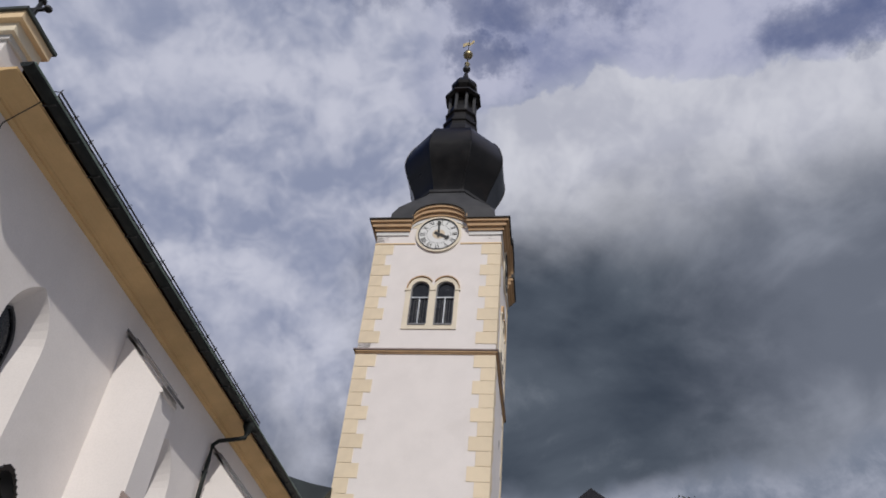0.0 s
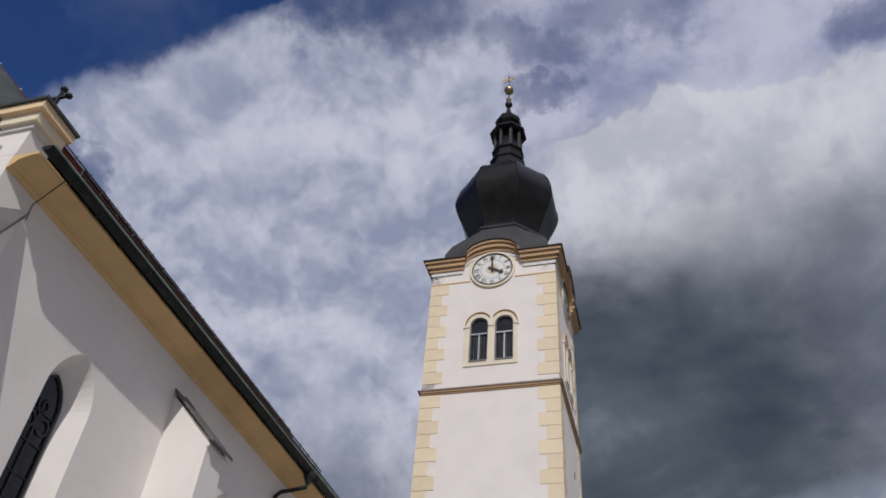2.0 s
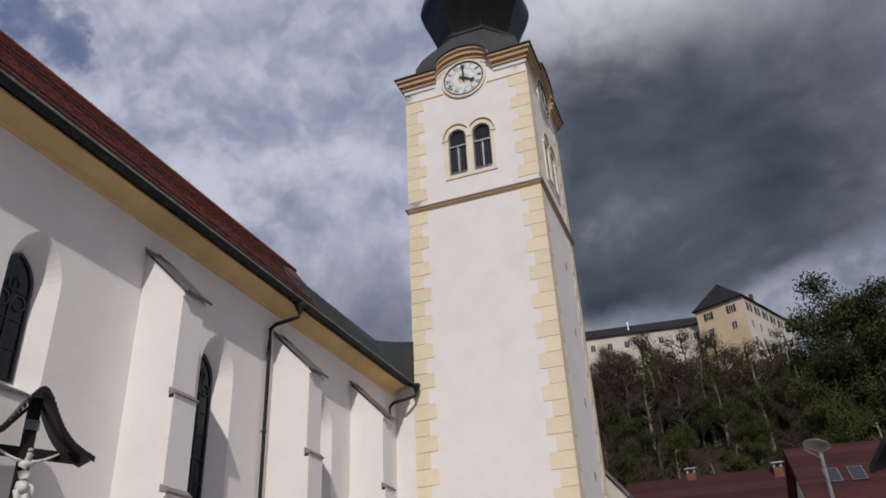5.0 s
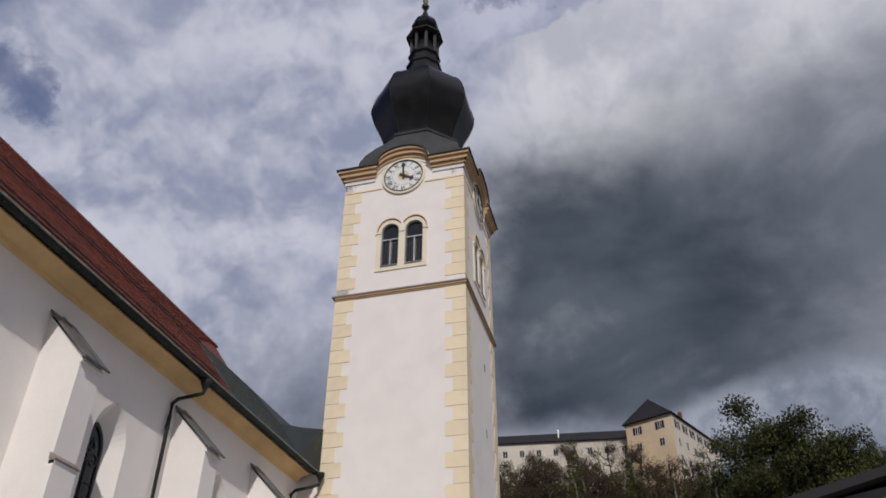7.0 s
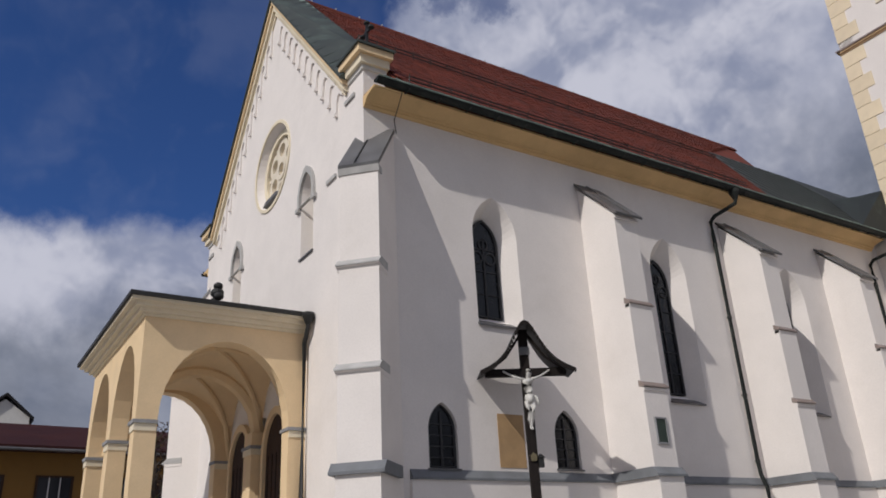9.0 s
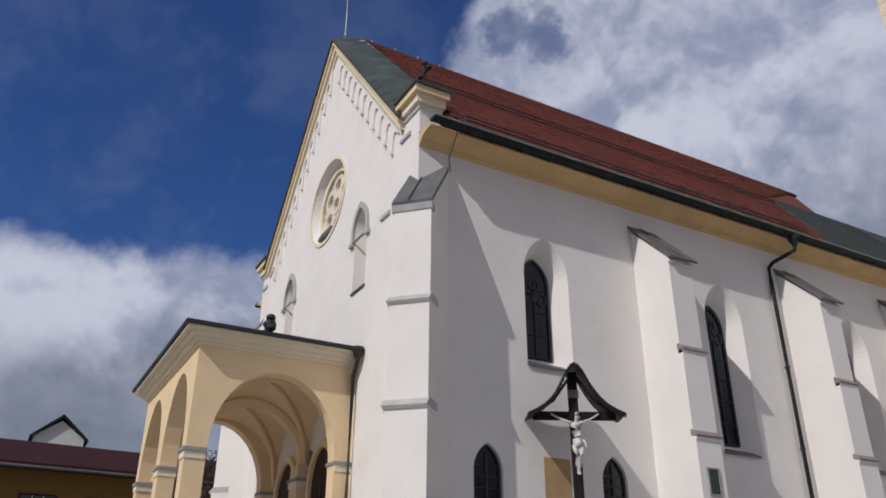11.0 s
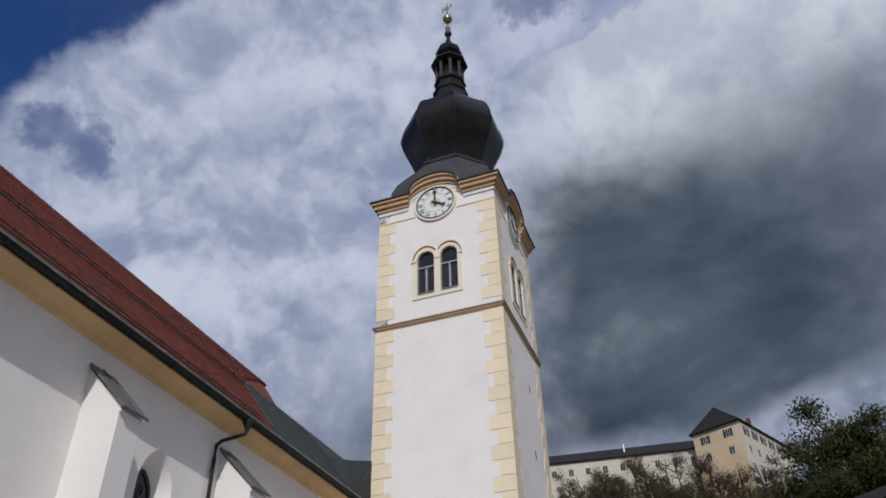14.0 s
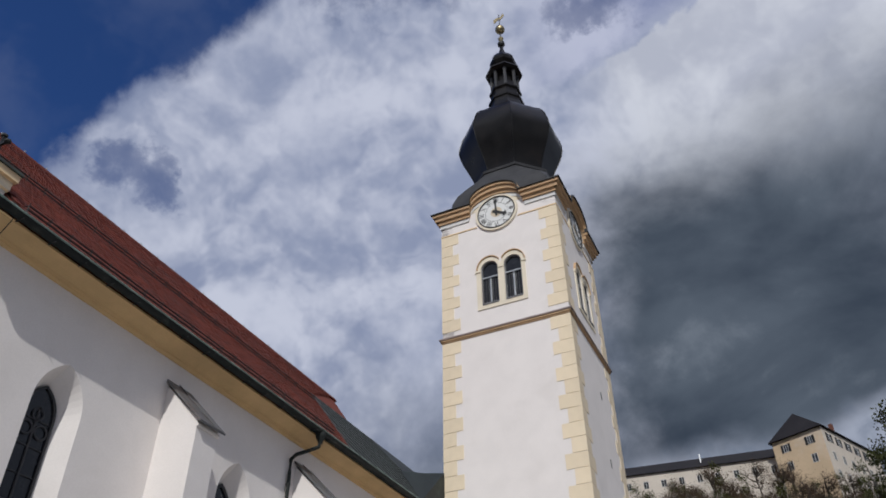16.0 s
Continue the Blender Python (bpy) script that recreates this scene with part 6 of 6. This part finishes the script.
def build_town():
    # long maroon roof behind the tower
    x, y = polar(6.8, 66)
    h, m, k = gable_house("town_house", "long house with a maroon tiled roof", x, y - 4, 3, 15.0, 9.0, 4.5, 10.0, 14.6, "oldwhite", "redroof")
    chimney(h, m, 4.2, 4.2, 13.2, 15.1)
    chimney(h, m, 10.6, 3.6, 13.3, 14.7)
    x, y = polar(-5.2, 58)
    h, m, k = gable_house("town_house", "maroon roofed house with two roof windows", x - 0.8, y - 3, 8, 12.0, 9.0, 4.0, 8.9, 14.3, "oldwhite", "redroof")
    for u in (1.1, 2.6):
        win = None
        for nm, mat, o in (("roof_window", "slate", 0.0), ("pane", "window", 0.08)):
            b = new_box(u + o, u + 0.95 - o, 0, 1.3 - 2 * o, 0.0, 0.12 + o * 0.3)
            t = math.atan(k)
            place = m @ Matrix.Translation((0, 2.0, 8.9 + 2.0 * k + 0.26)) @ Matrix.Rotation(t, 4, "X") @ Matrix.Translation((0, o, 0))
            bmesh.ops.transform(b, matrix=place, verts=b.verts)
            win = cpart(nm, b, mat, win or h)
    # dark edged near house
    gable_house("near_house", "grey boarded house with a dark roof edge", 24.5, -9.2, 90, 9.0, 8.0, 1.0, 7.0, 8.0, "greyboard", "darkroof", 0.45)
    # satellite dish on its pole
    dx, dy = polar(-5.35, 34)
    d = thing("satellite_dish", "pale satellite dish on a metal pole", "satellite dish", at=(dx, dy, 2))
    zt = 1.8 + 34 * math.tan(radians(11.6))
    gz = ground_z(dx, dy)
    cpart("pole", new_tube([(dx, dy, gz), (dx, dy, zt)], 0.07, 8), "zinc", d)
    prof = [(0.02, -0.02), (0.2, 0.01), (0.38, 0.06), (0.50, 0.12), (0.51, 0.14), (0.48, 0.145), (0.24, 0.04), (0.02, 0.02)]
    bm = lathe(prof, 0, 0, 20)
    bmesh.ops.transform(bm, matrix=Matrix.Translation((dx - 0.1, dy - 0.1, zt + 0.1)) @ Matrix.Rotation(radians(14), 4, "Y") @ Matrix.Rotation(radians(-14), 4, "X"), verts=bm.verts)
    cpart("reflector", bm, "dish", d, smooth=True)
    cpart("feed_arm", new_tube([(dx, dy, zt - 0.3), (dx - 0.55, dy - 0.2, zt + 0.1)], 0.025, 6), "zinc", d)
    # small annexe beside the tower foot
    gable_house("annexe", "low house corner with a grey sheet roof", 7.0, 8.9, 90, 6.0, 4.0, 2.6, 8.75, 11.3, "oldwhite", "slate", 0.12)


build_town()


def build_left_house():
    x, y = 14 - 48, -29.6 + 2.0
    h = thing("yellow_house", "ochre house with a red roof, both coloured in shade, behind a white garden wall", "house", "town houses", at=(x, y, 3.6))
    m = Matrix.Translation((x, y, 0)) @ Matrix.Rotation(radians(4), 4, "Z")

    def hp(name, bm, mat, parent=h, label=""):
        bmesh.ops.transform(bm, matrix=m, verts=bm.verts)
        return cpart(name, bm, mat, parent, label)

    # wall and roof colours already hold the shade lying over this house
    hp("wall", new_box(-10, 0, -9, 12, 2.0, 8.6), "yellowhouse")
    hp("roof", new_prism([(-11, 8.5), (1.1, 8.5), (1.1, 8.72), (-3.5, 10.6), (-11, 10.6)], on_y, -10, 12.8), "redroof", label="low red tiled roof coloured in cloud shade")
    hp("gutter", new_tube([(1.15, -10, 8.5), (1.15, 12.8, 8.5)], 0.08, 8), "slate")
    for yy in (-6.6, -3.3, 0.2, 3.6, 7.0, 10.0):
        w = hp("window", ring([(yy - 0.95, 5.6), (yy + 0.95, 5.6), (yy + 0.95, 7.3), (yy - 0.95, 7.3)], [(yy - 0.82, 5.72), (yy + 0.82, 5.72), (yy + 0.82, 7.2), (yy - 0.82, 7.2)], on_x, -0.02, 0.06), "wood")
        hp("pane", new_prism([(yy - 0.82, 5.72), (yy + 0.82, 5.72), (yy + 0.82, 7.2), (yy - 0.82, 7.2)], on_x, 0.0, 0.02), "window", w)
        for q in (-0.28, 0.28):
            hp("glazing_bar", new_box(0.02, 0.05, yy + q - 0.03, yy + q + 0.03, 5.72, 7.2), "paint", w)
    hp("balcony_slab", new_box(0.0, 1.3, -9, 4.5, 4.85, 5.05), "oldwhite")
    for j in range(46):
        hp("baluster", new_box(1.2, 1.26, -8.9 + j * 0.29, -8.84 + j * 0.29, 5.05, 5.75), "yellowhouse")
    hp("balcony_rail", new_box(1.17, 1.29, -9, 4.5, 5.75, 5.84), "wood")
    # garden wall, and red fence panels
    gw = thing("garden_wall", "white rendered garden wall", "wall", at=(-22, -29, 3.4))
    cpart("wall", new_box(-22.0, -21.75, -40, -25.0, 1.5, 4.6), "oldwhite", gw)
    cpart("coping", new_box(-22.06, -21.69, -40, -25.0, 4.6, 4.67), "stone", gw)
    fe = thing("red_fence", "dark red boarded fence with white posts", "fence", at=(-22, -26.5, 3.0))
    for j in range(5):
        cpart("fence_panel", new_box(-21.95, -21.88, -24.95 + j * 0.9, -24.17 + j * 0.9, 2.0, 4.5), "red", fe)
        cpart("fence_post", new_box(-21.98, -21.83, -24.15 + j * 0.9, -24.07 + j * 0.9, 2.0, 4.55), "paint", fe)
    # white gable behind
    gh, m2, _ = gable_house("white_gable_house", "small white gabled house behind the roofs", -56.0, -23.9, 180, 8, 3.7, 8.0, 14.4, 16.0, "paint", "darkroof", 0.3)


build_left_house()


# ---- trees ----
def leaf_cloud(clumps, per, size, rng):
    """Small bent leaf quads gathered in clumps: lists for from_pydata."""
    verts, faces = [], []
    for c, r in clumps:
        for _ in range(per):
            d = Vector((rng.gauss(0, 1), rng.gauss(0, 1), rng.gauss(0, 0.8)))
            p = c + d.normalized() * r * (rng.random() ** 0.45)
            q = Euler((rng.uniform(0, 6.3), rng.uniform(0, 6.3), rng.uniform(0, 6.3))).to_matrix()
            s = size * rng.uniform(0.6, 1.4)
            k = len(verts)
            for u, v, w in ((-0.5, 0, 0), (0, -0.32, 0.1), (0.5, 0, 0), (0, 0.32, 0.1)):
                verts.append(tuple(p + q @ Vector((u, v, w)) * s))
            faces.append((k, k + 1, k + 2, k + 3))
    return verts, faces


def mesh_from(name, verts, faces, mat, parent=None, label=""):
    me = bpy.data.meshes.new(name)
    me.from_pydata(verts, [], faces)
    me.materials.append(M[mat])
    ob = new(name, me)
    ob.parent = parent
    if label:
        tagged(ob, label)
    return ob


def make_tree(label, height, spread, leafy, seed, leafmat="leaf", per=60, size=0.5, bark="bark"):
    """Tapered trunk, limbs that fork twice, and a crown of many leaves; built at the origin."""
    rng = random.Random(seed)
    t = thing("tree", label, "tree", "trees on the hill")
    bm = bmesh.new()
    trunk = [Vector((0, 0, -1))]
    for k in range(1, 7):
        trunk.append(Vector((rng.uniform(-0.2, 0.2) * k * 0.22, rng.uniform(-0.2, 0.2) * k * 0.22, height * 0.85 * k / 6)))
    tube(bm, trunk, height * 0.022, 7, 0.25)
    tips = []
    for k in range(16 if leafy else 24):
        f = rng.uniform(0.3, 0.95)
        i = min(5, int(f * 6))
        p = trunk[i].lerp(trunk[i + 1], f * 6 - i)
        a = rng.uniform(0, 6.28)
        reach = spread * (1.1 - 0.75 * f) * rng.uniform(0.6, 1.1)
        e = p + Vector((math.cos(a) * reach, math.sin(a) * reach, reach * rng.uniform(0.5, 1.1)))
        mid = p.lerp(e, 0.5) + Vector((0, 0, -0.08 * reach))
        tube(bm, [p, mid, e], height * 0.007, 5, 0.3)
        tips += [e, mid.lerp(e, 0.4)]
        for _ in range(3 if leafy else 6):
            b = e.lerp(mid, rng.uniform(0, 0.8))
            ee = b + Vector((rng.uniform(-1, 1), rng.uniform(-1, 1), rng.uniform(0.2, 1.2))) * reach * 0.38
            tube(bm, [b, ee], height * 0.003, 4, 0.4)
            tips.append(ee)
    part("trunk", bm, bark, t)
    clumps = [(p, spread * rng.uniform(0.20, 0.40)) for p in tips]
    v, f = leaf_cloud(clumps, per, size, rng)
    mesh_from("crown", v, f, leafmat if leafy else "twig", t)
    return t


def build_woods():
    kinds = [
        make_tree("broad spring green tree on the castle hill", 15, 5.0, True, 1, "leaf", 190, 0.26),
        make_tree("dark green tree on the castle hill", 17, 5.2, True, 2, "leafdark", 200, 0.27),
        make_tree("bare brown tree on the castle hill", 15, 3.8, False, 3, "twig", 16, 0.15),
        make_tree("slim pale birch coming into leaf", 14, 2.6, True, 5, "leaf", 34, 0.22, "birch"),
    ]
    used = set()
    rng = random.Random(11)

    def put(k, x, y, s, dz=0.0):
        m = Matrix.Translation((x, y, ground_z(x, y) + dz)) @ Matrix.Rotation(rng.uniform(0, 6.28), 4, "Z") @ Matrix.Scale(s, 4)
        if k not in used:
            used.add(k)
            kinds[k].matrix_world = m
        else:
            c = copy_thing(kinds[k], m)
            c.scale = (s, s, s)
    # the big trees beside the castle
    for az, dist, k, s in ((-8.7, 108, 1, 1.30), (-10.3, 111, 0, 1.15), (-7.4, 104, 1, 0.95), (-12.5, 106, 1, 1.25), (-14.5, 102, 0, 1.15), (-6.8, 98, 0, 0.80), (-11.4, 97, 1, 0.95), (-9.2, 92, 3, 0.95)):
        x, y = polar(az, dist)
        put(k, x, y, s)
    n = 0
    while n < 205:
        az, dist = rng.uniform(-16, 14), rng.uniform(79, 122)
        x, y = polar(az, dist)
        if dist > 113 and -6 < az < 13:
            continue
        # bare trees under the castle, leafier towards the yard side
        bare = 0.68 if az > -4 else 0.3
        k = 2 if rng.random() < bare else rng.choice((0, 1, 3, 3))
        put(k, x, y, rng.uniform(0.33, 0.62) * (0.85 if az > -6 and dist > 104 else 1.0))
        n += 1
    for j in range(72):
        x, y = polar(-5.5 + 16 * j / 71 + rng.uniform(-0.3, 0.3), rng.uniform(105, 115))
        put(2 if rng.random() < 0.6 else 3, x, y, rng.uniform(0.6, 1.05))
    # undergrowth
    clumps = []
    for _ in range(2600):
        az, dist = rng.uniform(-17, 15), rng.uniform(74, 120)
        x, y = polar(az, dist)
        clumps.append((Vector((x, y, ground_z(x, y) + rng.uniform(0.1, 0.9))), rng.uniform(0.5, 1.3)))
    for mat, part_of, label in (("twig", clumps[:1300], "brown leafless scrub on the hill"), ("leafdark", clumps[1300:2100], "dark green scrub on the hill"), ("leaf", clumps[2100:], "fresh green shrubs on the hill")):
        v, f = leaf_cloud(part_of, 60, 0.26 if mat != "twig" else 0.18, rng)
        tagged(mesh_from("scrub", v, f, mat), label, "shrubs", kind="stuff")
    # garden tree by the porch and shrubs by the yellow house
    g = make_tree("thin bare garden tree by the house", 7.5, 1.8, False, 21, "twig", 8, 0.12)
    g.matrix_world = Matrix.Translation((-25.0, -20.9, ground_z(-25.0, -20.9)))
    rr = random.Random(8)
    for x, y, h in ((-24.0, -21.6, 2.9), (-23.2, -20.9, 2.6), (-30.5, -27.8, 2.4), (-30.0, -25.4, 2.6), (-30.2, -29.8, 2.2)):
        s = thing("garden_shrub", "dense green garden shrub by the house", "shrub", "garden shrubs", at=(x, y, ground_z(x, y)))
        cl = [(Vector((rr.uniform(-0.7, 0.7), rr.uniform(-0.7, 0.7), rr.uniform(0.4, h))), 0.5) for _ in range(14)]
        v, f = leaf_cloud(cl, 50, 0.16, rr)
        mesh_from("foliage", v, f, "leafdark", s)
        bm = bmesh.new()
        for _ in range(5):
            tube(bm, [(0, 0, -0.2), (rr.uniform(-0.5, 0.5), rr.uniform(-0.5, 0.5), h * 0.8)], 0.03, 5, 0.4)
        part("stems", bm, "bark", s)


build_woods()


# ---- small things by the church ----
def build_bike_rack():
    r = thing("bicycle_rack", "low galvanised bicycle rack by the wall", "bicycle rack", at=(0.6, -12.3, ground_z(0.6, -12.3)))
    gz = ground_z(0.6, -12.0)
    for z in (0.06, 0.42):
        cpart("rail", new_tube([(0.75, -13.3, gz + z), (0.75, -10.2, gz + z)], 0.018, 6), "zinc", r)
        cpart("rail", new_tube([(0.35, -13.3, gz + z), (0.35, -10.2, gz + z)], 0.018, 6), "zinc", r)
    for j in range(16):
        y = -13.2 + j * 0.195
        cpart("hoop", new_tube([(0.35, y, gz + 0.06), (0.45, y, gz + 0.42), (0.65, y, gz + 0.42), (0.75, y, gz + 0.06)], 0.01, 5), "zinc", r)


build_bike_rack()

# lightning wire at the corner
lw = thing("lightning_wire", "thin black lightning wire down the wall corner", "wire", at=(W, -21.3, 12))
cpart("wire", new_tube([roof_pt(0.2, -21.6, 0.05), (0.16, -21.5, EAVE + 0.1), (-0.1, -21.4, 12.35), (W + 0.04, -21.3, 11.95), (W + 0.03, -21.25, 11.6)], 0.012, 5), "iron", lw)

build_quoins()
build_tiles()
